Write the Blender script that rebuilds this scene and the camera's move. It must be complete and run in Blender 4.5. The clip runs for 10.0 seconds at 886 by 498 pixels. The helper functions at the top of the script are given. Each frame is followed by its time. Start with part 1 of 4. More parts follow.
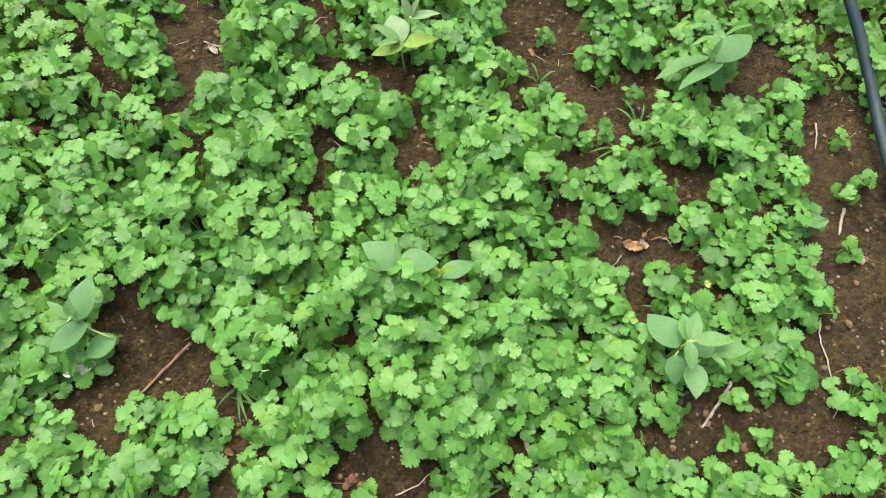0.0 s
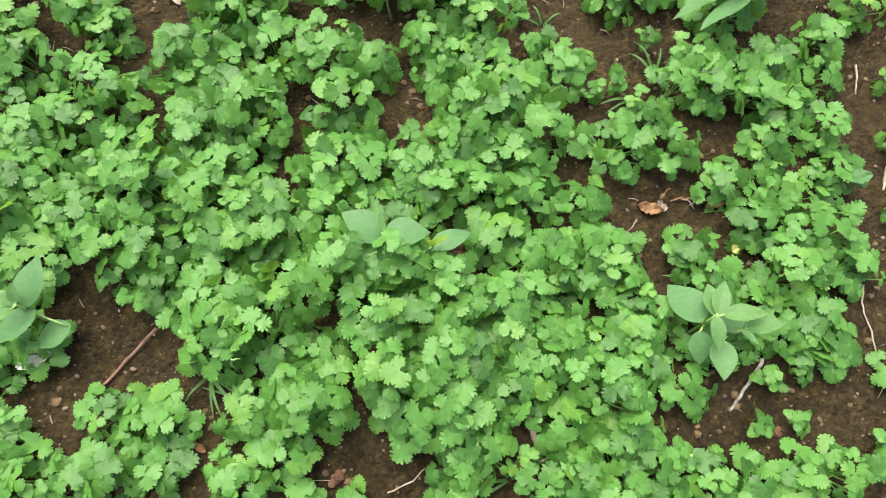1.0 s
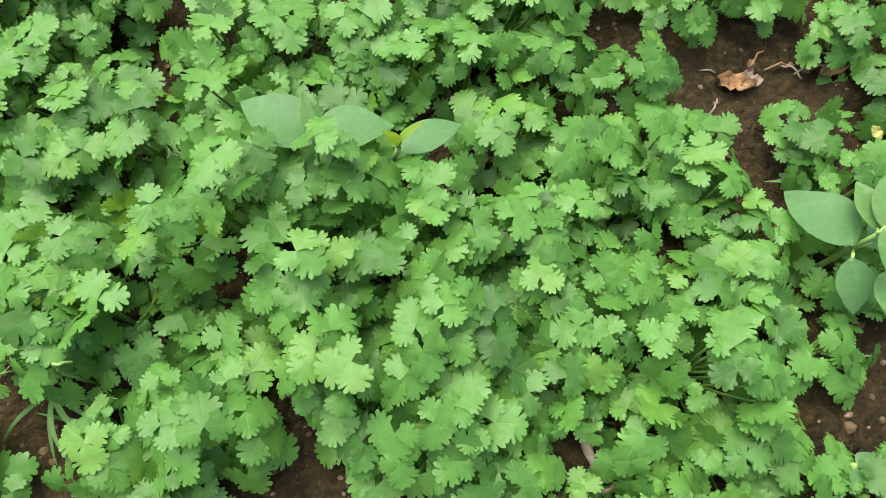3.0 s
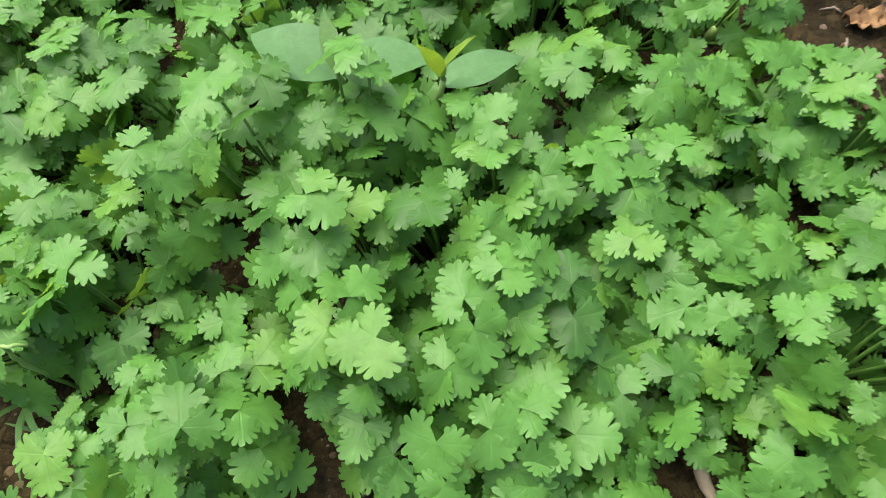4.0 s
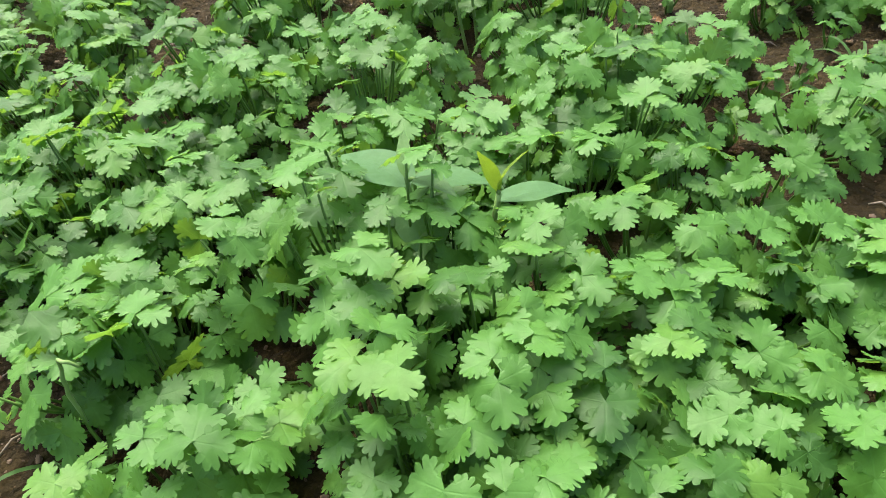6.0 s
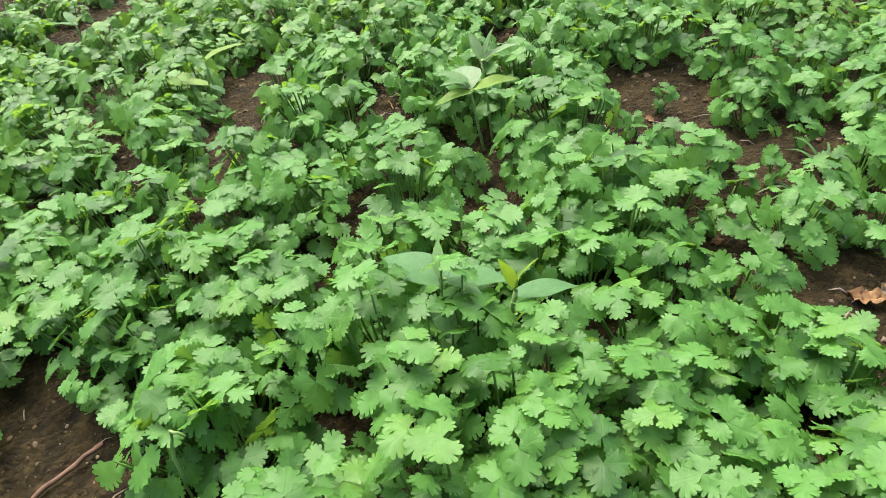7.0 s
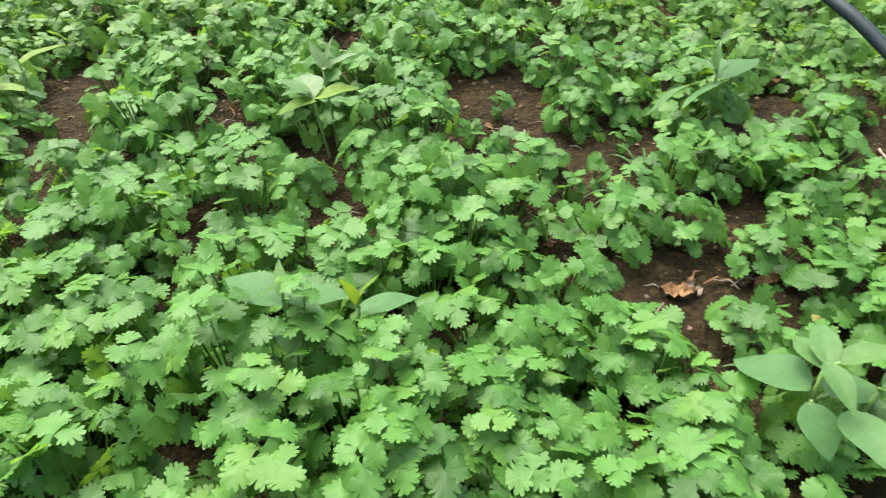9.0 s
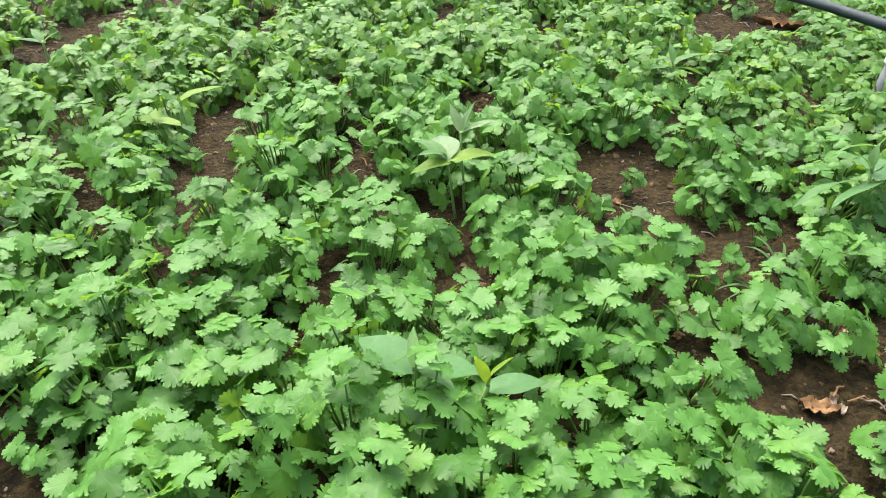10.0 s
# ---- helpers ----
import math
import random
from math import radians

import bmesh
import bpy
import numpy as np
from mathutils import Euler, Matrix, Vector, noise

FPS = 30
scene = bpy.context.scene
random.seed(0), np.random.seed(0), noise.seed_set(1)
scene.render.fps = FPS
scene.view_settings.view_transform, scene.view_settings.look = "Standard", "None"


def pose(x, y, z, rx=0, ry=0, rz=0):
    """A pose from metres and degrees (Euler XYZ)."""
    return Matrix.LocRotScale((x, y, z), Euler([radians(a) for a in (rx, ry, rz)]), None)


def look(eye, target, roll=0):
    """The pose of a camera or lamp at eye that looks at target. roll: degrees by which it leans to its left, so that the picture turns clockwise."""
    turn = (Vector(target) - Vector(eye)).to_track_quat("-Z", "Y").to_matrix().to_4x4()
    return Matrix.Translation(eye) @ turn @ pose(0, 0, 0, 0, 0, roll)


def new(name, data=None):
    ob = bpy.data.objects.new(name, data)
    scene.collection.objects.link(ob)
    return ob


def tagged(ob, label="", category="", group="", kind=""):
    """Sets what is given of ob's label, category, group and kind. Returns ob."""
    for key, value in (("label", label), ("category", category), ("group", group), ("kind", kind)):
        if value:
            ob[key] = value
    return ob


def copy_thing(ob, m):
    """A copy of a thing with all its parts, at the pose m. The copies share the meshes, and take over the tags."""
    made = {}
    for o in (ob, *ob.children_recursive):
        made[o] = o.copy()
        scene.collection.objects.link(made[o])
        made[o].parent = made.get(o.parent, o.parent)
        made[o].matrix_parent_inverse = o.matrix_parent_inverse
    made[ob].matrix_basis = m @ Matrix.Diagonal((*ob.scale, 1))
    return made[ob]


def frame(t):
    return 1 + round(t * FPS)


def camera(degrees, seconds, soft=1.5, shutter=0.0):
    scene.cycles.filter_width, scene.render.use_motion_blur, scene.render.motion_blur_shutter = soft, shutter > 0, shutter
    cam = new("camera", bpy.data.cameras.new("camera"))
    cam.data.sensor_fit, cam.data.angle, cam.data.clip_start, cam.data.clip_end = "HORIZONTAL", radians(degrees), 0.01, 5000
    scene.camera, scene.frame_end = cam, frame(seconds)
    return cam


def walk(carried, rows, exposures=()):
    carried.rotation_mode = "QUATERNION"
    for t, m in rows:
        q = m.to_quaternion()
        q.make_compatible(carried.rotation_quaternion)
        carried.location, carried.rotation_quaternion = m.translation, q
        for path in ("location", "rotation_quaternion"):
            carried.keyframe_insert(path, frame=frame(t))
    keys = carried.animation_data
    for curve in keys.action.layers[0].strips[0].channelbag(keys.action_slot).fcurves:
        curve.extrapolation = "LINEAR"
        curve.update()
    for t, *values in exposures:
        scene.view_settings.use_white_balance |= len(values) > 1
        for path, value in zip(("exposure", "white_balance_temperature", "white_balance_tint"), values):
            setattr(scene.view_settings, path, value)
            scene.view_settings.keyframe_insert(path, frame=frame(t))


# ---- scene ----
cam = camera(65.8, 10.0, soft=0.56, shutter=0.2)
PATH = [
    (0, (0.054, 0.064, 0.821), (0.138, 0.756, -1.054), 10.4),
    (0.5, (0.064, 0.077, 0.792), (0.141, 0.742, -1.093), 9.4),
    (1, (0.079, 0.097, 0.736), (0.132, 0.698, -1.171), 7.3),
    (1.5, (0.088, 0.125, 0.661), (0.149, 0.682, -1.259), 6.5),
    (2, (0.095, 0.137, 0.574), (0.091, 0.593, -1.373), -0.1),
    (2.5, (0.095, 0.146, 0.505), (0.169, 0.61, -1.439), 8.0),
    (2.7, (0.094, 0.144, 0.482), (0.173, 0.633, -1.455), 7.6),
    (3.8, (0.1, 0.108, 0.38), (0.064, 0.837, -1.482), -5.1),
    (4, (0.101, 0.113, 0.35), (-0.01, 0.86, -1.502), -10.2),
    (4.5, (0.115, 0.093, 0.299), (-0.105, 1.033, -1.453), -13.4),
    (5, (0.117, 0.072, 0.286), (-0.195, 1.308, -1.255), -11.9),
    (5.2, (0.114, 0.069, 0.288), (-0.193, 1.334, -1.23), -10.7),
    (6.3, (0.122, 0.011, 0.329), (-0.24, 1.461, -1.001), -7.9),
    (6.5, (0.122, 0.003, 0.347), (-0.265, 1.43, -1.0), -9.2),
    (7, (0.125, -0.019, 0.384), (-0.258, 1.502, -0.858), -8.7),
    (7.5, (0.133, -0.036, 0.397), (-0.128, 1.467, -0.896), -7.5),
    (8, (0.141, -0.028, 0.402), (0.132, 1.488, -0.902), -4.0),
    (8.5, (0.154, -0.024, 0.402), (0.348, 1.491, -0.89), -2.2),
    (9, (0.141, -0.015, 0.403), (0.152, 1.512, -0.889), -1.9),
    (9.5, (0.115, 0.001, 0.413), (-0.051, 1.575, -0.809), -1.3),
    (10, (0.104, 0.0, 0.419), (-0.133, 1.594, -0.766), -0.8),
]
walk(cam, [(t, look(eye, target, roll)) for t, eye, target, roll in PATH], [(0.0, 1.97), (1.0, 1.92), (2.5, 1.80), (4.2, 1.72), (5.2, 1.74), (6.5, 1.90), (8.5, 1.90), (10.0, 2.04)])

# The light: a bright overcast sky.
world = bpy.data.worlds.new("sky")
scene.world = world
world.use_nodes = True
wt = world.node_tree
sky = wt.nodes.new("ShaderNodeTexSky")
sky.sky_type, sky.sun_disc = "NISHITA", False
sky.sun_elevation, sky.sun_rotation = radians(64), radians(-31)
sky.air_density, sky.dust_density, sky.ozone_density = 1.0, 6.0, 1.0
wt.nodes["Background"].inputs["Strength"].default_value = 0.135
wt.links.new(sky.outputs["Color"], wt.nodes["Background"].inputs["Color"])
sun = new("sun", bpy.data.lights.new("sun", "SUN"))
sun.data.energy, sun.data.angle, sun.data.color = 2.15, radians(64), (1.0, 0.985, 0.955)
sun.matrix_world = look((-0.8, 1.3, 3.1), (0, 0, 0))

def node_mat(name):
    m = bpy.data.materials.new(name)
    m.use_nodes = True
    nt = m.node_tree
    nt.nodes.clear()
    out = nt.nodes.new("ShaderNodeOutputMaterial")
    return m, nt, out


def link(nt, a, b):
    nt.links.new(a, b)


def add(nt, kind, **values):
    n = nt.nodes.new(kind)
    for key, value in values.items():
        n.inputs[key.replace("_", " ")].default_value = value
    return n


def ramp(nt, fac, stops):
    n = nt.nodes.new("ShaderNodeValToRGB")
    el = n.color_ramp.elements
    while len(el) < len(stops):
        el.new(0.5)
    for e, (p, c) in zip(el, stops):
        e.position, e.color = p, (*c, 1)
    link(nt, fac, n.inputs["Fac"])
    return n.outputs["Color"]


def mix(nt, fac, a, b, blend="MIX"):
    n = nt.nodes.new("ShaderNodeMix")
    n.data_type, n.blend_type = "RGBA", blend
    for sock, v in ((n.inputs[0], fac), (n.inputs[6], a), (n.inputs[7], b)):
        if isinstance(v, bpy.types.NodeSocket):
            link(nt, v, sock)
        elif isinstance(v, tuple):
            sock.default_value = (*v, 1)
        else:
            sock.default_value = v
    return n.outputs[2]


def math_node(nt, op, a, b=None):
    n = nt.nodes.new("ShaderNodeMath")
    n.operation = op
    for sock, v in zip(n.inputs, (a, b)):
        if isinstance(v, bpy.types.NodeSocket):
            link(nt, v, sock)
        elif v is not None:
            sock.default_value = v
    return n.outputs[0]


def noise_tex(nt, scale, detail=4.0, rough=0.55, coord=None):
    n = add(nt, "ShaderNodeTexNoise", Scale=scale, Detail=detail, Roughness=rough)
    if coord is None:
        coord = nt.nodes.new("ShaderNodeTexCoord").outputs["Object"]
    link(nt, coord, n.inputs["Vector"])
    return n.outputs["Fac"]


def bump(nt, height, strength, distance):
    n = add(nt, "ShaderNodeBump", Strength=strength, Distance=distance)
    link(nt, height, n.inputs["Height"])
    return n.outputs["Normal"]


def world_position(nt):
    return nt.nodes.new("ShaderNodeNewGeometry").outputs["Position"]


def leaf_material(name, dark, light, young, clear, rough, veins, per_island, spec=0.20):
    """Living leaf: grainy green that differs from leaf to leaf, fine veins fanning from the stalk, light shining through."""
    m, nt, out = node_mat(name)
    if per_island:
        rnd = nt.nodes.new("ShaderNodeNewGeometry").outputs["Random Per Island"]
    else:
        rnd = nt.nodes.new("ShaderNodeObjectInfo").outputs["Random"]
    pos = world_position(nt)
    grain = noise_tex(nt, 900, 3, 0.6, pos)
    blotch = noise_tex(nt, 55, 3, 0.5, pos)
    tone = math_node(nt, "ADD", math_node(nt, "MULTIPLY", rnd, 0.62), math_node(nt, "MULTIPLY", blotch, 0.38))
    base = ramp(nt, tone, ((0.14, dark), (0.48, light), (0.68, light), (0.84, young)))
    base = mix(nt, math_node(nt, "MULTIPLY", grain, 0.20), base, tuple(0.45 * c for c in dark))
    mottle = ramp(nt, noise_tex(nt, 210, 4, 0.6, pos), ((0.35, (0.86, 0.88, 0.84)), (0.65, (1.20, 1.16, 1.26))))
    base = mix(nt, 0.8, base, mottle, "MULTIPLY")
    uv = nt.nodes.new("ShaderNodeUVMap").outputs["UV"]
    sep = nt.nodes.new("ShaderNodeSeparateXYZ")
    link(nt, uv, sep.inputs[0])
    wave = math_node(nt, "COSINE", math_node(nt, "MULTIPLY", sep.outputs[0], veins))
    vein = math_node(nt, "POWER", math_node(nt, "MAXIMUM", wave, 0.0), 6.0)
    base = mix(nt, math_node(nt, "MULTIPLY", vein, 0.13), base, tuple(min(1, 1.4 * c + 0.02) for c in light))
    height = math_node(nt, "SUBTRACT", math_node(nt, "MULTIPLY", noise_tex(nt, 260, 2, 0.5, pos), 0.6), math_node(nt, "MULTIPLY", vein, 0.22))
    normal = bump(nt, height, 0.34, 0.0010)
    p = add(nt, "ShaderNodeBsdfPrincipled", Roughness=rough, IOR=1.45, Specular_IOR_Level=spec)
    link(nt, base, p.inputs["Base Color"])
    link(nt, normal, p.inputs["Normal"])
    t = nt.nodes.new("ShaderNodeBsdfTranslucent")
    link(nt, mix(nt, 0.6, base, clear), t.inputs["Color"])
    link(nt, normal, t.inputs["Normal"])
    s = add(nt, "ShaderNodeMixShader", Fac=0.42)
    link(nt, p.outputs[0], s.inputs[1])
    link(nt, t.outputs[0], s.inputs[2])
    link(nt, s.outputs[0], out.inputs[0])
    return m


def plain_material(name, low, high, scale, rough, bump_scale=0.0, bump_depth=0.001, metallic=0.0, object_space=False, spec=0.35):
    m, nt, out = node_mat(name)
    pos = None if object_space else world_position(nt)
    fac = noise_tex(nt, scale, 5, 0.6, pos)
    rnd = nt.nodes.new("ShaderNodeObjectInfo").outputs["Random"]
    fac = math_node(nt, "ADD", math_node(nt, "MULTIPLY", fac, 0.8), math_node(nt, "MULTIPLY", rnd, 0.2))
    p = add(nt, "ShaderNodeBsdfPrincipled", Roughness=rough, Metallic=metallic, Specular_IOR_Level=spec)
    link(nt, ramp(nt, fac, ((0.3, low), (0.72, high))), p.inputs["Base Color"])
    if bump_scale:
        link(nt, bump(nt, noise_tex(nt, bump_scale, 5, 0.6, pos), 0.7, bump_depth), p.inputs["Normal"])
    link(nt, p.outputs[0], out.inputs[0])
    return m


def soil_material():
    """Damp garden earth: crumbs of two sizes, darker wet patches, pale grit."""
    m, nt, out = node_mat("soil")
    pos = world_position(nt)
    damp = noise_tex(nt, 5.5, 4, 0.55, pos)
    mid = noise_tex(nt, 70, 6, 0.7, pos)
    fine = noise_tex(nt, 480, 4, 0.65, pos)
    crumbs = add(nt, "ShaderNodeTexVoronoi", Scale=150.0, Randomness=1.0)
    warped = nt.nodes.new("ShaderNodeVectorMath")
    warped.operation = "ADD"
    link(nt, pos, warped.inputs[0])
    jitter = add(nt, "ShaderNodeTexNoise", Scale=130.0, Detail=2.0)
    link(nt, pos, jitter.inputs["Vector"])
    small = nt.nodes.new("ShaderNodeVectorMath")
    small.operation = "SCALE"
    link(nt, jitter.outputs["Color"], small.inputs[0])
    small.inputs["Scale"].default_value = 0.006
    link(nt, small.outputs[0], warped.inputs[1])
    link(nt, warped.outputs[0], crumbs.inputs["Vector"])
    base = ramp(nt, mid, ((0.30, (0.0088, 0.0062, 0.0020)), (0.52, (0.030, 0.0222, 0.0070)), (0.74, (0.090, 0.067, 0.024))))
    base = mix(nt, ramp(nt, damp, ((0.42, (0, 0, 0)), (0.68, (0.8, 0.8, 0.8)))), base, (0.056, 0.041, 0.0165))
    base = mix(nt, math_node(nt, "MULTIPLY", fine, 0.6), base, (0.012, 0.007, 0.004))
    shade = ramp(nt, crumbs.outputs["Color"], ((0.2, (0.6, 0.6, 0.6)), (0.8, (1.35, 1.3, 1.2))))
    base = mix(nt, 0.75, base, shade, "MULTIPLY")
    vor = add(nt, "ShaderNodeTexVoronoi", Scale=260.0)
    link(nt, pos, vor.inputs["Vector"])
    grit = ramp(nt, vor.outputs["Distance"], ((0.10, (1, 1, 1)), (0.24, (0, 0, 0))))
    pick = ramp(nt, vor.outputs["Color"], ((0.68, (0, 0, 0)), (0.78, (1, 1, 1))))
    grit = mix(nt, 1.0, grit, pick, "MULTIPLY")
    base = mix(nt, math_node(nt, "MULTIPLY", grit, 0.6), base, (0.19, 0.13, 0.08))
    height = math_node(nt, "ADD", mid, math_node(nt, "MULTIPLY", fine, 0.5))
    height = math_node(nt, "ADD", height, math_node(nt, "MULTIPLY", grit, 0.4))
    height = math_node(nt, "SUBTRACT", height, math_node(nt, "MULTIPLY", crumbs.outputs["Distance"], 0.9))
    p = add(nt, "ShaderNodeBsdfPrincipled", Roughness=0.9, Specular_IOR_Level=0.12)
    link(nt, base, p.inputs["Base Color"])
    link(nt, bump(nt, height, 1.0, 0.008), p.inputs["Normal"])
    link(nt, p.outputs[0], out.inputs[0])
    return m


# The yellower third colour also paints in the glow of leaves lit from behind.
CORIANDER = leaf_material("coriander_leaf", (0.026, 0.084, 0.012), (0.081, 0.206, 0.036), (0.104, 0.226, 0.034), (0.22, 0.385, 0.026), 0.45, 20.0, False, 0.32)
CORIANDER_FAR = leaf_material("coriander_leaf_joined", (0.026, 0.084, 0.012), (0.088, 0.206, 0.035), (0.136, 0.234, 0.030), (0.22, 0.385, 0.026), 0.45, 20.0, True, 0.31)
BEAN = leaf_material("bean_leaf", (0.058, 0.140, 0.044), (0.078, 0.172, 0.060), (0.086, 0.180, 0.058), (0.20, 0.38, 0.02), 0.48, 26.0, False, 0.24)
BEAN_YOUNG = leaf_material("bean_young_leaf", (0.072, 0.158, 0.044), (0.088, 0.182, 0.056), (0.098, 0.190, 0.052), (0.17, 0.30, 0.035), 0.5, 26.0, False, 0.20)
# Whitish base colour: the sky's reflection on these leaves is painted in.
BEAN_SHEEN = leaf_material("bean_painted_sheen_leaf", (0.115, 0.200, 0.078), (0.140, 0.225, 0.095), (0.150, 0.232, 0.098), (0.22, 0.34, 0.08), 0.42, 26.0, False, 0.30)
# Yellow of young leaves, also painted onto leaves that are lit from behind.
BEAN_YELLOW_BACKLIT = leaf_material("bean_yellow_and_backlit_leaf", (0.105, 0.195, 0.026), (0.135, 0.225, 0.030), (0.145, 0.230, 0.030), (0.27, 0.40, 0.014), 0.48, 26.0, False, 0.20)
CORIANDER_PALE = leaf_material("pale_coriander_leaf", (0.082, 0.188, 0.042), (0.098, 0.212, 0.048), (0.106, 0.220, 0.048), (0.22, 0.37, 0.04), 0.46, 20.0, False)
GRASS = leaf_material("grass_blade", (0.03, 0.085, 0.02), (0.06, 0.135, 0.035), (0.08, 0.15, 0.035), (0.12, 0.24, 0.03), 0.45, 0.0, False)
STALK = plain_material("stalk", (0.042, 0.100, 0.015), (0.095, 0.180, 0.034), 60, 0.5, spec=0.25)
STALK_PALE = plain_material("pale_stalk", (0.11, 0.20, 0.045), (0.19, 0.28, 0.08), 60, 0.45)
SOIL = soil_material()
CLOD = plain_material("clod", (0.04, 0.019, 0.009), (0.14, 0.068, 0.032), 90, 0.9, 260, 0.004)
CRUMB = plain_material("soil_crumb", (0.026, 0.017, 0.0070), (0.095, 0.062, 0.026), 140, 0.9, 400, 0.002)
PEBBLE = plain_material("pebble", (0.05, 0.03, 0.018), (0.17, 0.12, 0.08), 120, 0.8, 400, 0.002)
DRY = plain_material("dry_leaf", (0.085, 0.042, 0.018), (0.21, 0.125, 0.058), 90, 0.85, 220, 0.002, spec=0.12)
TWIG = plain_material("reddish_twig", (0.055, 0.028, 0.016), (0.17, 0.095, 0.058), 110, 0.8, 350, 0.001)
GREY_WOOD = plain_material("weathered_wood", (0.10, 0.085, 0.065), (0.34, 0.31, 0.27), 120, 0.8, 400, 0.001)
STRAW = plain_material("straw", (0.10, 0.075, 0.05), (0.27, 0.22, 0.165), 80, 0.7, 300, 0.001)
YELLOW = plain_material("yellowed_leaf", (0.15, 0.15, 0.03), (0.22, 0.21, 0.05), 80, 0.6)
BLEACHED = plain_material("bleached_leaf", (0.36, 0.34, 0.27), (0.5, 0.48, 0.41), 90, 0.6)
PIPE = plain_material("black_polyethylene", (0.004, 0.011, 0.012), (0.010, 0.022, 0.024), 40, 0.6, 300, 0.0006, spec=0.28)
PVC = plain_material("white_pvc", (0.40, 0.385, 0.36), (0.56, 0.55, 0.53), 25, 0.45, 200, 0.0004)
PVC_GREY = plain_material("grey_pvc", (0.16, 0.165, 0.17), (0.25, 0.255, 0.26), 30, 0.5, 200, 0.0004)


# ---------------------------------------------------------------- meshes
def mesh_object(name, verts, faces, mats, parent=None, label="", uvs=None, slots=None, smooth=True):
    me = bpy.data.meshes.new(name)
    me.from_pydata([tuple(map(float, v)) for v in verts], [], faces)
    for mt in mats:
        me.materials.append(mt)
    if slots is not None:
        me.polygons.foreach_set("material_index", np.asarray(slots, np.int32))
    if uvs is not None:
        layer = me.uv_layers.new(name="UVMap")
        idx = np.empty(len(me.loops), np.int32)
        me.loops.foreach_get("vertex_index", idx)
        layer.data.foreach_set("uv", np.asarray(uvs, np.float32)[idx].ravel())
    if smooth:
        me.polygons.foreach_set("use_smooth", np.ones(len(me.polygons), bool))
    me.update()
    ob = new(name, me)
    if parent is not None:
        ob.parent = parent
    if label:
        tagged(ob, label)
    return ob


def empty(name, m):
    ob = new(name)
    ob.empty_display_size = 0.01
    ob.matrix_basis = m
    return ob


class Build:
    """Collects vertices, faces, slots and texture coordinates of one mesh."""

    def __init__(self):
        self.v, self.f, self.s, self.u = [], [], [], []

    def add(self, verts, faces, slot, uvs=None):
        n = len(self.v)
        self.v += [tuple(p) for p in verts]
        self.f += [tuple(i + n for i in f) for f in faces]
        self.s += [slot] * len(faces)
        self.u += [tuple(q) for q in uvs] if uvs is not None else [(0.07, 0.0)] * len(verts)

    def make(self, name, mats, parent=None, label="", smooth=True):
        return mesh_object(name, self.v, self.f, mats, parent, label, self.u, self.s, smooth)


def tube(points, radii, sides=5, cap=True):
    """A tapering tube along a line of points."""
    pts = [Vector(p) for p in points]
    verts, faces = [], []
    for i, p in enumerate(pts):
        d = (pts[min(i + 1, len(pts) - 1)] - pts[max(i - 1, 0)]).normalized()
        side = d.orthogonal().normalized() if i == 0 else (side - d * side.dot(d)).normalized()
        up = d.cross(side)
        for k in range(sides):
            a = 2 * math.pi * k / sides
            verts.append(p + radii[i] * (math.cos(a) * side + math.sin(a) * up))
    for i in range(len(pts) - 1):
        for k in range(sides):
            a, b = i * sides + k, i * sides + (k + 1) % sides
            faces.append((a, b, b + sides, a + sides))
    if cap:
        faces.append(tuple(range(sides))[::-1])
        faces.append(tuple(range(len(verts) - sides, len(verts))))
    return verts, faces


def bend(a, b, lift, n=4):
    """Points on a bowed line from a to b."""
    a, b, lift = Vector(a), Vector(b), Vector(lift)
    return [a.lerp(b, k / n) + lift * (4 * (k / n) * (1 - k / n)) for k in range(n + 1)]


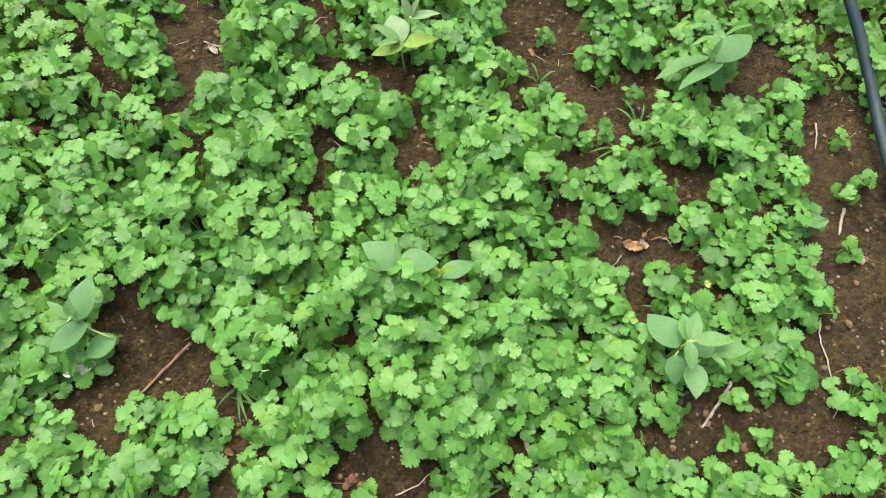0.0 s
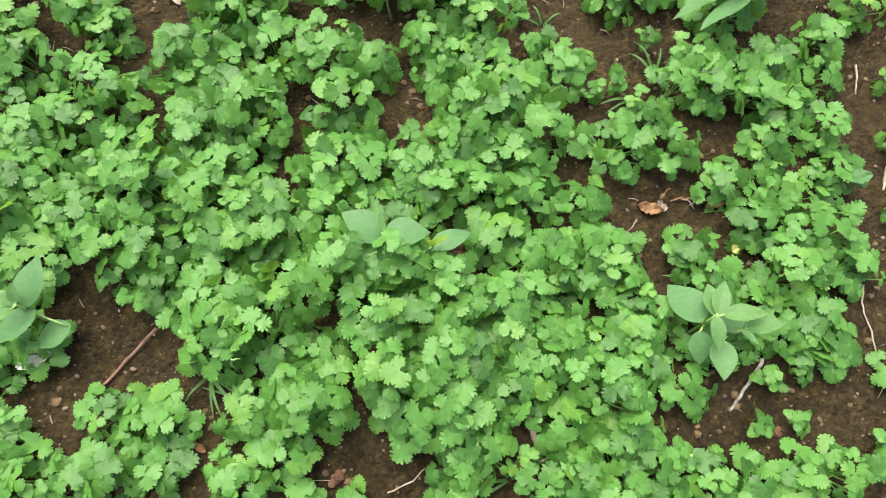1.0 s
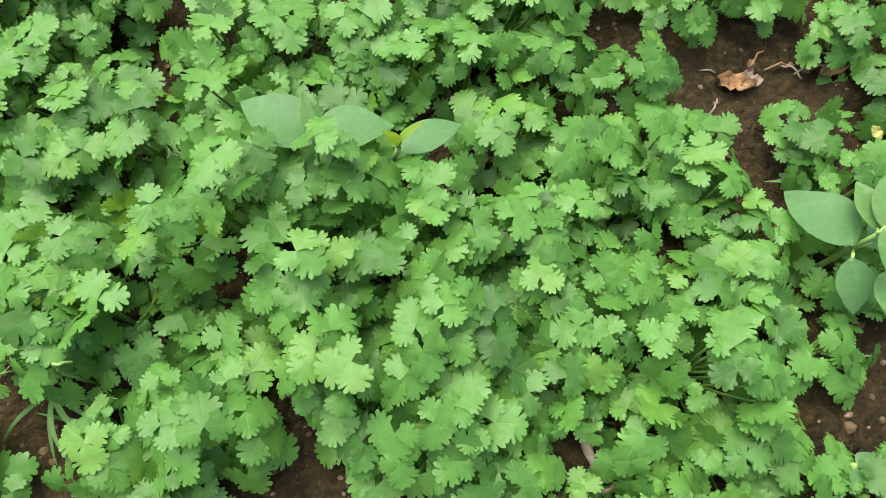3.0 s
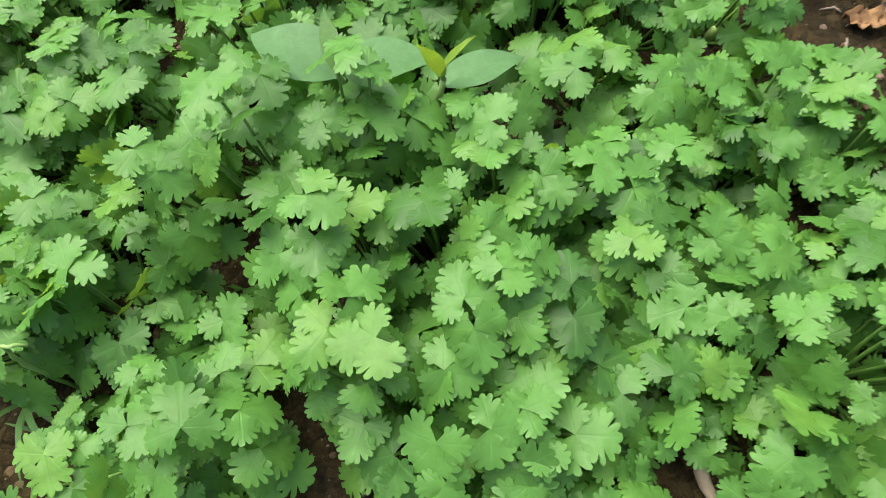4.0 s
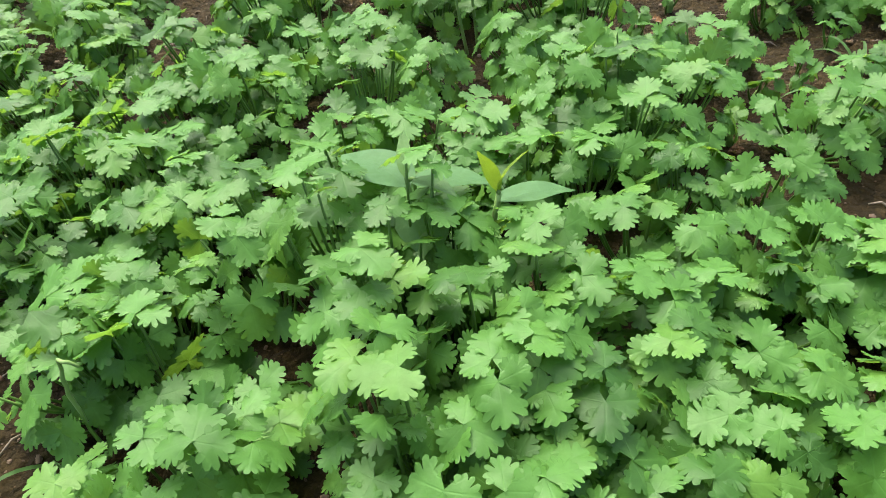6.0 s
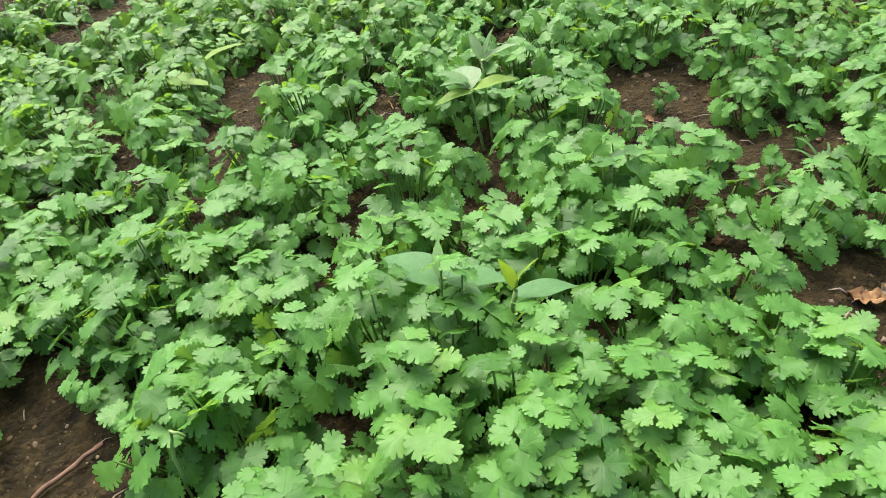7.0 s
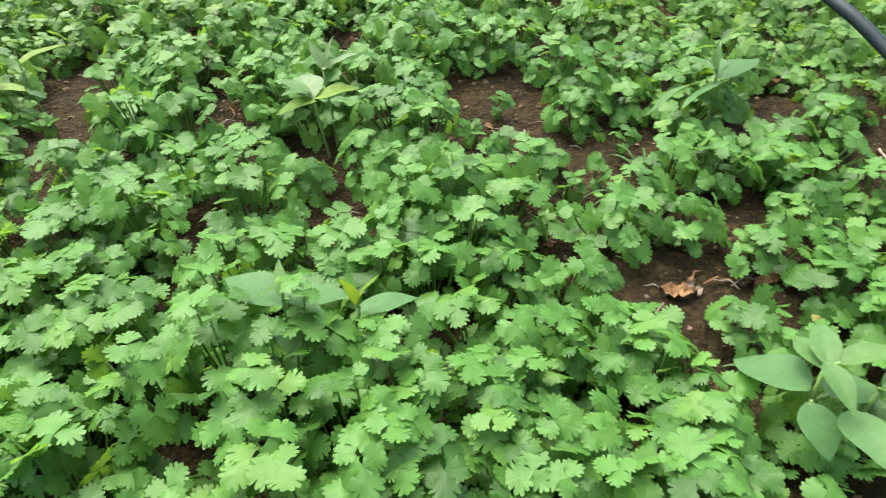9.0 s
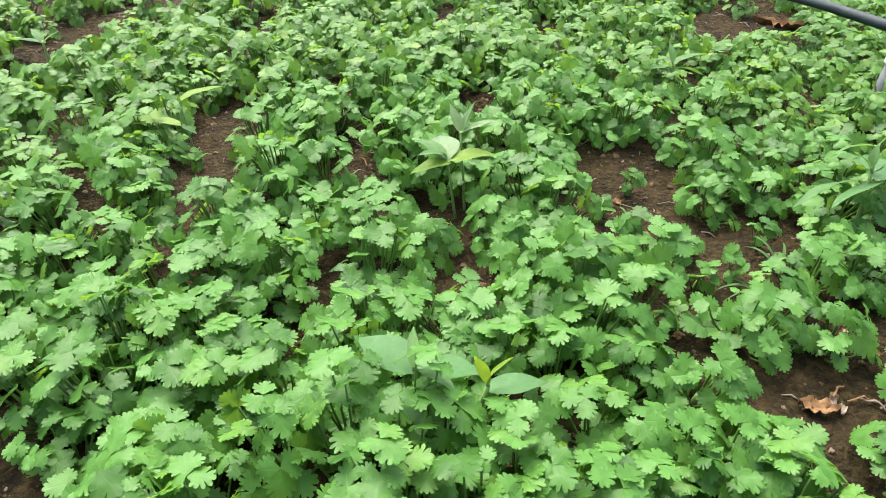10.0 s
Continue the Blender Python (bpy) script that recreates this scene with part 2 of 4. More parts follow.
def coriander_leaflet(rng, length, teeth, cup, broad, marks):
    """A nearly round leaflet with a wedge base, narrow slits and small blunt teeth: base at the origin, tip towards +y, upper side +z."""
    per = len(marks)
    n = teeth * per
    reach = radians(rng.uniform(133, 147))
    cuts = {round(teeth * (0.5 + side * rng.uniform(0.13, 0.20))): rng.uniform(0.46, 0.64) for side in (-1, 1)}
    cuts[round(teeth * (0.5 + rng.choice((-1, 1)) * rng.uniform(0.30, 0.36)))] = rng.uniform(0.60, 0.78)
    swing, bow, skew = rng.uniform(0, 6.3), rng.uniform(-0.30, 0.20), rng.uniform(-0.22, 0.22)
    lobe = rng.uniform(0.06, 0.14)
    cy, rad = 0.52, 0.50

    def place(r, a, wave):
        x, y = broad * rad * r * math.sin(a), cy + rad * r * math.cos(a)
        d = math.hypot(x, y)
        z = cup * d * d + bow * x * x + skew * x * (y - cy) + 0.045 * math.sin(3.0 * a + swing) * r * r + wave
        return x, y, z, math.atan2(x, max(y, 0.02)), d

    size_of = [rng.uniform(0.96, 1.03) for _ in range(teeth + 1)]
    rim, ring = [], []
    for i in range(n + 1):
        tooth, k = divmod(i, per)
        a = ((tooth + marks[k]) / teeth - 0.5) * 2 * reach
        r = 1.0 - 0.10 * (abs(a) / reach) ** 4
        for cut in cuts:
            r *= 1.0 - lobe * math.exp(-(((a - (cut / teeth - 0.5) * 2 * reach) / 0.18) ** 2))
        if k == 0:
            r *= cuts.get(tooth) or rng.uniform(0.77, 0.87)
        else:
            r *= size_of[tooth] * (1.04 if marks[k] == 0.5 else rng.uniform(0.95, 1.0))
        rim.append(place(r, a, 0.025 * rng.uniform(-1, 1)))
        if k == 0:
            ring.append(place(0.40, a, 0.012 * (-1) ** tooth))
    rows = [place(0, 0, 0.0)] + ring + rim + [(0, 0, 0, 0, 0)]
    verts = [(x * length, y * length, z * length) for x, y, z, _, _ in rows]
    uvs = [(p / 2, d) for *_, p, d in rows]
    nr, last = len(ring), len(rows) - 1
    faces = [(0, i + 2, i + 1) for i in range(nr - 1)]
    for i in range(nr - 1):
        q, w, o = 1 + i, 2 + i, 1 + nr + per * i
        half = per // 2
        faces += [(q, o + k + 1, o + k) for k in range(half)] + [(q, w, o + half)] + [(w, o + k + 1, o + k) for k in range(half, per)]
    faces += [(0, 1, last), (1, 1 + nr, last), (0, last, nr), (nr, last, nr + n + 1)]
    return verts, faces, uvs


def turned(verts, m):
    return [m @ Vector(v) for v in verts]


def frame_of(origin, ahead, up):
    y = Vector(ahead).normalized()
    z = (Vector(up) - y * Vector(up).dot(y)).normalized()
    x = y.cross(z)
    return Matrix.Translation(origin) @ Matrix((x, y, z)).transposed().to_4x4()


FINE, COARSE = (0.0, 0.20, 0.5, 0.80), (0.0, 0.26, 0.74)
TEETH = {0: (9, 10, 11), 1: (8, 9), 2: (7,)}


def coriander_leaf(rng, foot, node, ahead, up, size, three, level):
    """One leaf, as two meshes: the leaflets at the end of the stalk, and the stalk from foot to node."""
    blade, stalk = Build(), Build()
    foot, node = Vector(foot), Vector(node)
    out = Vector((node.x - foot.x, node.y - foot.y, 0))
    line = bend(foot, node - Vector(up).normalized() * 0.0012, out * 0.16, 4)
    if level:
        line = line[::2]
    v, f = tube(line, [0.0013 - 0.0006 * i / (len(line) - 1) for i in range(len(line))], 3 if level else 5, not level)
    stalk.add(v, f, 0)
    base = frame_of(node, ahead, up)
    spread = rng.uniform(84, 112)
    for turn, s in ((0, 1.08), (spread, rng.uniform(0.80, 0.98)), (-spread, rng.uniform(0.80, 0.98))) if three else ((0, 1.2),):
        v, f, u = coriander_leaflet(rng, size * s, rng.choice(TEETH[level]), rng.uniform(-0.24, 0.10), rng.uniform(1.06, 1.30), (FINE, COARSE, COARSE)[level])
        m = base @ pose(0, 0, 0.0005 * (turn > 0) - 0.0005 * (turn < 0), 0, 0, turn) @ pose(0, -0.02 * size, 0, rng.uniform(-15, 9), rng.uniform(-12, 12), 0)
        blade.add(turned(v, m), f, 0, u)
    return blade, stalk


def coriander_builds(seed, height, size, count, spread, dome, full, level=0):
    """All leaves of one plant; the first stands highest, above the root, the lower ones arch outwards."""
    rng = random.Random(seed)
    leaves = []
    start = rng.uniform(0, 6.28)
    for k in range(count):
        az = start + k * 2.4 + rng.uniform(-0.35, 0.35)
        d = Vector((math.cos(az), math.sin(az), 0))
        if k == 0:
            d = Vector((0, 1, 0))
            node, tilt = Vector((0, 0, height)), rng.uniform(0.0, 0.28)
        else:
            f = math.sqrt((k + 0.3 * rng.random()) / count)
            node = d * spread * f * rng.uniform(0.85, 1.05) + Vector((0, 0, height * (1.0 - dome * f ** 2.2 * rng.uniform(0.55, 1.35) + rng.uniform(-0.08, 0.03))))
            if full and k % 5 in (1, 2, 4):
                low = k % 5 == 2
                node.z = height * (rng.uniform(0.12, 0.42) if low else rng.uniform(0.30, 0.80))
                reach = 1.12 if low else 1.04
                node.x, node.y = node.x * reach, node.y * reach
            tilt = rng.uniform(-0.20, 0.36) + 0.64 * f * f if rng.random() < 0.80 else rng.uniform(-0.95, 0.0) if rng.random() < 0.75 else rng.uniform(0.4, 1.2)
        ahead = d * math.cos(tilt) - Vector((0, 0, 1)) * math.sin(tilt)
        up = Vector((rng.uniform(-0.40, 0.40), rng.uniform(-0.40, 0.40), 1))
        foot = Vector((rng.uniform(-0.004, 0.004), rng.uniform(-0.004, 0.004), -0.006))
        leaves.append(coriander_leaf(rng, foot, node, ahead, up, size * (rng.uniform(0.95, 1.1) if k == 0 else rng.uniform(0.58, 1.10)), rng.random() < 0.94, level))
    return leaves


KINDS = {
    "tall": (0.100, 0.0162, 18, 0.037, 0.50, True), "slim": (0.080, 0.0168, 17, 0.035, 0.50, True), "bushy": (0.072, 0.0167, 31, 0.043, 0.52, True),
    "low": (0.046, 0.0154, 17, 0.032, 0.55, True), "tiny": (0.026, 0.0110, 5, 0.014, 0.4, False),
}
LEVELS = [{k: [coriander_builds(100 * i + n, *KINDS[k], level) for n in range(7)] for i, k in enumerate(KINDS)} for level in (0, 1, 2)]
PROTOS = {}


def root_crown(parent, seed):
    """The short pale collar where the leaf stalks meet the soil."""
    r = random.Random(seed)
    b = Build()
    v, f = tube([(0, 0, -0.012), (0.0006, 0, -0.002), (0, 0.0006, 0.004), (0, 0, 0.009)], [0.0018, 0.0034, 0.0036 * r.uniform(0.9, 1.1), 0.0022], 7)
    b.add(v, f, 0)
    return b.make("root_crown", [STALK_PALE], parent, "pale collar at the soil")


def coriander_leaves(parent, kind, n, top=None):
    """Hangs a plant's leaves on it; the crowded plants carry their stalks as pieces of their own."""
    for k, (blade, stalk) in enumerate(LEVELS[0][kind][n]):
        mat, note = (top, "paler green top leaf") if top is not None and k == 0 else (CORIANDER, "")
        if kind in ("tall", "slim"):
            leaf = blade.make("leaf", [mat], parent, note)
            stalk.make("stalk", [STALK], leaf)
        else:
            both = Build()
            both.add(blade.v, blade.f, 0, blade.u)
            both.add(stalk.v, stalk.f, 1, stalk.u)
            both.make("leaf", [mat, STALK], parent, note)


def coriander_plant(kind, n, m, label):
    """A plant standing free; alike plants share their leaf meshes."""
    if (kind, n) not in PROTOS:
        ob = empty("coriander_plant", m)
        coriander_leaves(ob, kind, n)
        root_crown(ob, n)
        PROTOS[kind, n] = ob
    else:
        ob = copy_thing(PROTOS[kind, n], Matrix.Identity(4))
        ob.matrix_basis = m
    return tagged(ob, label, "herb", "coriander bed")


# ---------------------------------------------------------------- the ground
def ground_height(x, y):
    h = 0.010 * noise.noise((x * 7, y * 7, 0.3)) + 0.006 * noise.noise((x * 21, y * 21, 4.0)) + 0.0035 * noise.noise((x * 60, y * 60, 9.0))
    h += 0.0026 * noise.noise((x * 110, y * 110, 2.0))
    return h * max(0.0, min(1.0, 3.2 - 0.5 * math.hypot(x, y)))


def steps(lo, hi, step, far):
    inner = list(np.arange(lo, hi + step / 2, step))
    d, a, b = step, [], []
    while d < far:
        d *= 1.5
        a.append(lo - d)
        b.append(hi + d)
    return a[::-1] + inner + b


def build_ground():
    xs, ys = steps(-1.15, 1.15, 0.0078, 400), steps(-0.15, 1.75, 0.0078, 400)
    verts = [(x, y, ground_height(x, y)) for y in ys for x in xs]
    w = len(xs)
    faces = [(j * w + i, j * w + i + 1, (j + 1) * w + i + 1, (j + 1) * w + i) for j in range(len(ys) - 1) for i in range(w - 1)]
    ob = mesh_object("ground", verts, faces, [SOIL])
    return tagged(ob, "bare dark brown garden soil, damp and crumbly, with fine grit", "soil", kind="structure")


build_ground()

# Bare patches of soil between the plants: x, y, half width, half depth.
BARE_NORTH = [
    (-0.434, 0.648, 0.032, 0.025), (-0.270, 0.665, 0.048, 0.048), (-0.093, 0.672, 0.022, 0.046), (-0.383, 0.580, 0.010, 0.036), (-0.458, 0.498, 0.024, 0.013), (-0.228, 0.495, 0.021, 0.010),
    (-0.080, 0.509, 0.015, 0.029), (-0.083, 0.413, 0.030, 0.012), (0.047, 0.501, 0.032, 0.024), (0.016, 0.471, 0.020, 0.014), (-0.483, 0.465, 0.007, 0.016), (0.004, 0.631, 0.032, 0.025),
    (0.194, 0.738, 0.047, 0.033), (0.240, 0.665, 0.035, 0.038), (0.215, 0.702, 0.025, 0.025), (0.303, 0.567, 0.032, 0.024), (0.267, 0.508, 0.024, 0.035), (0.241, 0.464, 0.009, 0.029),
]
BARE_MIDDLE = [
    (0.372, 0.625, 0.032, 0.027), (0.475, 0.637, 0.032, 0.017), (0.540, 0.689, 0.017, 0.046), (0.638, 0.589, 0.033, 0.057), (0.635, 0.483, 0.023, 0.061), (0.334, 0.382, 0.054, 0.019),
    (0.386, 0.369, 0.025, 0.024), (0.344, 0.352, 0.021, 0.011), (0.417, 0.461, 0.011, 0.030), (0.365, 0.326, 0.011, 0.015), (0.434, 0.346, 0.010, 0.017), (0.515, 0.288, 0.018, 0.018),
    (0.622, 0.360, 0.028, 0.056), (0.607, 0.270, 0.038, 0.052), (0.570, 0.186, 0.042, 0.041), (0.483, 0.139, 0.070, 0.022), (0.404, 0.177, 0.029, 0.027), (0.348, 0.229, 0.016, 0.010),
]
BARE_SOUTH = [
    (0.350, 0.266, 0.006, 0.010), (0.196, 0.133, 0.006, 0.014), (0.150, 0.133, 0.004, 0.011), (0.186, 0.098, 0.014, 0.009),
    (0.346, 0.115, 0.022, 0.014), (-0.224, 0.202, 0.052, 0.020), (-0.304, 0.165, 0.045, 0.021), (-0.303, 0.121, 0.021, 0.037), (-0.189, 0.172, 0.032, 0.019),
    (-0.155, 0.145, 0.016, 0.015), (0.010, 0.113, 0.039, 0.021), (0.030, 0.081, 0.050, 0.016), (0.074, 0.117, 0.010, 0.015), (-0.218, 0.068, 0.010, 0.007), (-0.284, 0.268, 0.008, 0.017),
    (0.105, 0.317, 0.008, 0.009), (0.103, 0.375, 0.012, 0.011), (0.640, 0.288, 0.022, 0.090), (0.527, 0.214, 0.009, 0.007),
]
BARE_FAR = [
    (-0.307, 0.812, 0.046, 0.075), (-0.120, 0.769, 0.019, 0.075), (0.173, 0.766, 0.029, 0.023), (0.245, 0.731, 0.037, 0.037), (0.326, 0.614, 0.030, 0.036), (0.044, 0.521, 0.024, 0.023),
    (0.244, 0.504, 0.009, 0.030), (-0.714, 1.089, 0.052, 0.187), (-0.536, 0.828, 0.033, 0.029), (-0.402, 1.160, 0.022, 0.146), (-0.073, 1.280, 0.031, 0.085), (0.117, 1.207, 0.024, 0.075),
    (0.416, 1.272, 0.065, 0.105), (0.535, 1.327, 0.037, 0.080), (-0.545, 0.722, 0.030, 0.028), (-0.221, 0.922, 0.042, 0.025), (0.012, 0.892, 0.020, 0.056), (0.333, 1.027, 0.025, 0.027),
    (0.294, 0.853, 0.016, 0.024), (0.349, 0.844, 0.022, 0.026), (-0.352, 0.730, 0.012, 0.023), (-0.263, 0.530, 0.018, 0.015), (-0.638, 1.305, 0.046, 0.047), (0.487, 0.965, 0.020, 0.033),
]


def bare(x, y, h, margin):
    """Whether a plant of height h would stand on, or hang over, bare soil; a second point, shifted by height along the
    camera's sight line, keeps the patches open to its view.
    """
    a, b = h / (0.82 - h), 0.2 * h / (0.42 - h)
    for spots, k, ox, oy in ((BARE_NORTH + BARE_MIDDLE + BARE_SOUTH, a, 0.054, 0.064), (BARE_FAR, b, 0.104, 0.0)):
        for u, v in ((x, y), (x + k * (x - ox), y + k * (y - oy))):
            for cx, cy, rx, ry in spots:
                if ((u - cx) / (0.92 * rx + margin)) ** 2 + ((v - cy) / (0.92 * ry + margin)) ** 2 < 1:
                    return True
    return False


def ease(v, a, b):
    return max(0.0, min(1.0, (v - a) / (b - a)))


def crop_height(x, y):
    """How high the crop stands: tallest round the middle of the bed, low at its edges and far off."""
    h = 0.070 + 0.030 * math.exp(-((x - 0.03) ** 2 / 0.04 + (y - 0.24) ** 2 / 0.014))
    h -= 0.030 * math.exp(-((x - 0.365) ** 2 + (y - 0.195) ** 2) / 0.0028)
    h -= 0.022 * math.exp(-((x - 0.32) ** 2 / 0.004 + (y - 0.325) ** 2 / 0.0015))
    return h - 0.030 * ease(-y, -0.15, -0.09) - 0.010 * ease(y, 0.6, 1.1) - 0.014 * ease(x, 0.28, 0.40) - 0.022 * ease(-x, 0.08, 0.18) * ease(-y, -0.22, -0.16)


# Plants whose top leaf stands out: x, y and the height of that leaf.
CROWNS_WEST = [
    (-0.144, 0.314, 0.063), (-0.107, 0.267, 0.079), (-0.101, 0.316, 0.071), (-0.064, 0.332, 0.075), (-0.046, 0.279, 0.097), (-0.046, 0.159, 0.082),
    (-0.044, 0.202, 0.098), (-0.041, 0.223, 0.104), (-0.024, 0.200, 0.102), (-0.019, 0.157, 0.085), (-0.014, 0.186, 0.099), (-0.011, 0.226, 0.111),
    (-0.003, 0.280, 0.116), (-0.001, 0.160, 0.089), (0.002, 0.331, 0.082), (0.006, 0.173, 0.094), (0.014, 0.232, 0.112), (0.014, 0.217, 0.110),
    (0.029, 0.199, 0.104), (0.031, 0.169, 0.092), (0.035, 0.286, 0.117), (0.042, 0.244, 0.110), (0.042, 0.185, 0.097), (0.046, 0.217, 0.106),
    (0.058, 0.198, 0.098), (0.061, 0.158, 0.082), (0.064, 0.226, 0.103), (0.081, 0.151, 0.076), (0.084, 0.241, 0.097),
    (0.086, 0.171, 0.081), (0.088, 0.189, 0.087),
]
CROWNS_BY_BEAN = [(0.004, 0.300, 0.104), (0.028, 0.292, 0.104), (0.058, 0.288, 0.098), (0.096, 0.280, 0.092)]
CROWNS_EAST = [
    (0.095, 0.396, 0.061), (0.099, 0.216, 0.090), (0.104, 0.179, 0.078), (0.106, 0.234, 0.089), (0.109, 0.154, 0.070), (0.114, 0.265, 0.085),
    (0.121, 0.207, 0.079), (0.125, 0.170, 0.070), (0.128, 0.192, 0.074), (0.136, 0.250, 0.078), (0.137, 0.230, 0.076), (0.136, 0.385, 0.059),
    (0.144, 0.211, 0.072), (0.159, 0.256, 0.070), (0.160, 0.162, 0.059), (0.159, 0.332, 0.063), (0.164, 0.200, 0.064), (0.169, 0.234, 0.066),
    (0.173, 0.265, 0.065), (0.183, 0.171, 0.055), (0.188, 0.206, 0.059), (0.188, 0.188, 0.056), (0.193, 0.274, 0.061), (0.194, 0.316, 0.059),
    (0.203, 0.231, 0.057), (0.206, 0.191, 0.054), (0.220, 0.194, 0.052), (0.220, 0.307, 0.056), (0.226, 0.227, 0.053), (0.228, 0.283, 0.055),
    (0.255, 0.322, 0.054),
]
# Small plants standing free at the bed's edges: x, y, height.
EDGE_PLANTS_EAST = [
    (0.375, 0.333, 0.045), (0.437, 0.148, 0.022), (0.477, 0.154, 0.022), (0.356, 0.110, 0.030), (0.617, 0.395, 0.030), (0.627, 0.479, 0.035),
    (0.657, 0.499, 0.030), (0.633, 0.569, 0.030), (0.603, 0.206, 0.040), (0.570, 0.134, 0.030), (0.592, 0.123, 0.040), (0.374, 0.088, 0.050),
    (0.419, 0.092, 0.050), (0.464, 0.093, 0.050), (0.510, 0.101, 0.050), (0.073, 0.116, 0.030), (0.021, 0.064, 0.025), (-0.232, 0.133, 0.045),
    (0.202, 0.593, 0.034), (0.216, 0.689, 0.036), (0.268, 0.531, 0.030), (0.299, 0.546, 0.034), (0.340, 0.608, 0.032), (0.238, 0.468, 0.030), (0.186, 0.645, 0.030),
    (-0.194, 0.123, 0.045), (-0.167, 0.128, 0.045), (-0.210, 0.081, 0.045),
]
EDGE_PLANTS_WEST = [
    (0.314, 0.264, 0.054), (0.304, 0.236, 0.056), (0.288, 0.286, 0.056), (0.300, 0.203, 0.054), (0.276, 0.218, 0.056), (0.284, 0.322, 0.048), (0.116, 0.124, 0.056), (0.122, 0.098, 0.048), (0.145, 0.110, 0.050), (-0.330, 0.700, 0.034), (-0.304, 0.694, 0.030), (-0.338, 0.722, 0.032), (-0.172, 0.083, 0.045), (-0.242, 0.069, 0.045), (-0.096, 0.075, 0.045), (-0.053, 0.095, 0.045), (-0.358, 0.144, 0.045), (-0.330, 0.104, 0.045),
    (-0.349, 0.063, 0.045), (-0.292, 0.066, 0.045), (-0.039, 0.132, 0.045), (-0.090, 0.142, 0.045), (0.381, 0.233, 0.040), (0.469, 0.252, 0.045),
    (0.505, 0.268, 0.050), (0.449, 0.197, 0.035), (0.484, 0.206, 0.035), (0.300, 0.133, 0.050), (0.325, 0.098, 0.045), (0.243, 0.087, 0.055),
    (0.275, 0.125, 0.050), (0.212, 0.092, 0.045), (0.355, 0.185, 0.040),
    (0.421, 0.244, 0.046), (0.458, 0.237, 0.050), (0.490, 0.248, 0.046), (0.515, 0.236, 0.040), (0.478, 0.205, 0.048),
]

# Hollows between the mounds, where only low leaves grow.
HOLLOWS = [(0.004, 0.216, 0.066, 0.028), (-0.030, 0.186, 0.032, 0.020), (0.155, 0.194, 0.012, 0.009), (0.092, 0.176, 0.008, 0.009), (0.038, 0.158, 0.014, 0.010), (0.012, 0.164, 0.028, 0.015), (0.160, 0.205, 0.009, 0.009), (0.268, 0.156, 0.016, 0.010)]


def hollow(x, y, wide=1.0):
    return any(((x - cx) / rx) ** 2 + ((y - cy) / ry) ** 2 < wide * wide for cx, cy, rx, ry in HOLLOWS)


BEAN_CROWN = [(0.018, 0.324, 0.019), (0.062, 0.314, 0.022), (0.106, 0.314, 0.016)]


def under_bean(x, y):
    return any((x - a) ** 2 + (y - b) ** 2 < r * r for a, b, r in BEAN_CROWN)


BEANS = [(0.050, 0.322), (0.372, 0.240), (0.026, 0.636), (0.444, 0.640), (-0.306, 0.230), (-0.318, 0.713)]
SPOTS = []


def pipe_x(y):
    """Where the water pipe lies."""
    return 0.705 - 0.11 * ease(y, 0.40, 0.90) - 0.07 * ease(y, 0.90, 1.20)


rng = random.Random(5)


def free_spot(x, y, gap):
    return all((x - a) ** 2 + (y - b) ** 2 > gap * gap for a, b, *_ in SPOTS)


def kind_for(h, guided):
    return "tall" if h > 0.098 else ("slim" if guided else "bushy") if h > 0.062 else "low" if h > 0.036 else "tiny"


for x, y, h in CROWNS_WEST + CROWNS_BY_BEAN + CROWNS_EAST + EDGE_PLANTS_EAST + EDGE_PLANTS_WEST:
    if not hollow(x, y) and not under_bean(x, y) and free_spot(x, y, 0.021):
        SPOTS.append((x, y, h, rng.uniform(0, 360), True))

rng = random.Random(17)
for _ in range(30000):
    x, y = rng.uniform(-1.0, 0.95), rng.uniform(-0.1, 1.75)
    gap = 0.043 - 0.006 * ease(y, 0.6, 1.0)
    thin = 0.7 * ease(y, 1.15, 1.5) + (0.62 if x < -0.40 and y > 0.72 else 0.0)
    edge = 0.10 * noise.noise((x * 4, y * 4, 7.0))
    if not (-0.60 - 0.34 * ease(y, 0.5, 1.1) + edge < x < 0.86 + edge and -0.02 < y < 1.58 + edge) or rng.random() < thin or abs(x - pipe_x(y)) < (0.026 if y < 0.78 else 0.012):
        continue
    h = crop_height(x, y) * rng.uniform(0.72, 1.16) * (1 + 0.22 * noise.noise((x * 13, y * 13, 1.0)))
    if x > 0.60 and y < 0.62:
        h *= 0.55
        if rng.random() < 0.86:
            continue
    if hollow(x, y, 1.3):
        h *= 0.80
    if hollow(x, y):
        h = 0.042
    if under_bean(x, y):
        h = 0.034
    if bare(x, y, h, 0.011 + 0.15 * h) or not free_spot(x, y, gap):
        continue
    if any((x - a) ** 2 + (y - b) ** 2 < 0.016 ** 2 for a, b in BEANS):
        continue
    SPOTS.append((x, y, h, rng.uniform(0, 360), False))

SPOTS.sort(key=lambda s: math.hypot(s[0] - 0.1, 0.8 * (s[1] - 0.25)))
LABELS = {"tall": "tall bright green coriander plant with broad toothed leaves", "slim": "slender bright green coriander plant crowded among its neighbours", "bushy": "bushy bright green coriander plant with rounded toothed leaves on damp soil", "low": "low young coriander plant with small rounded toothed leaves on brown soil", "tiny": "tiny coriander seedling with a few small leaves on bare soil"}


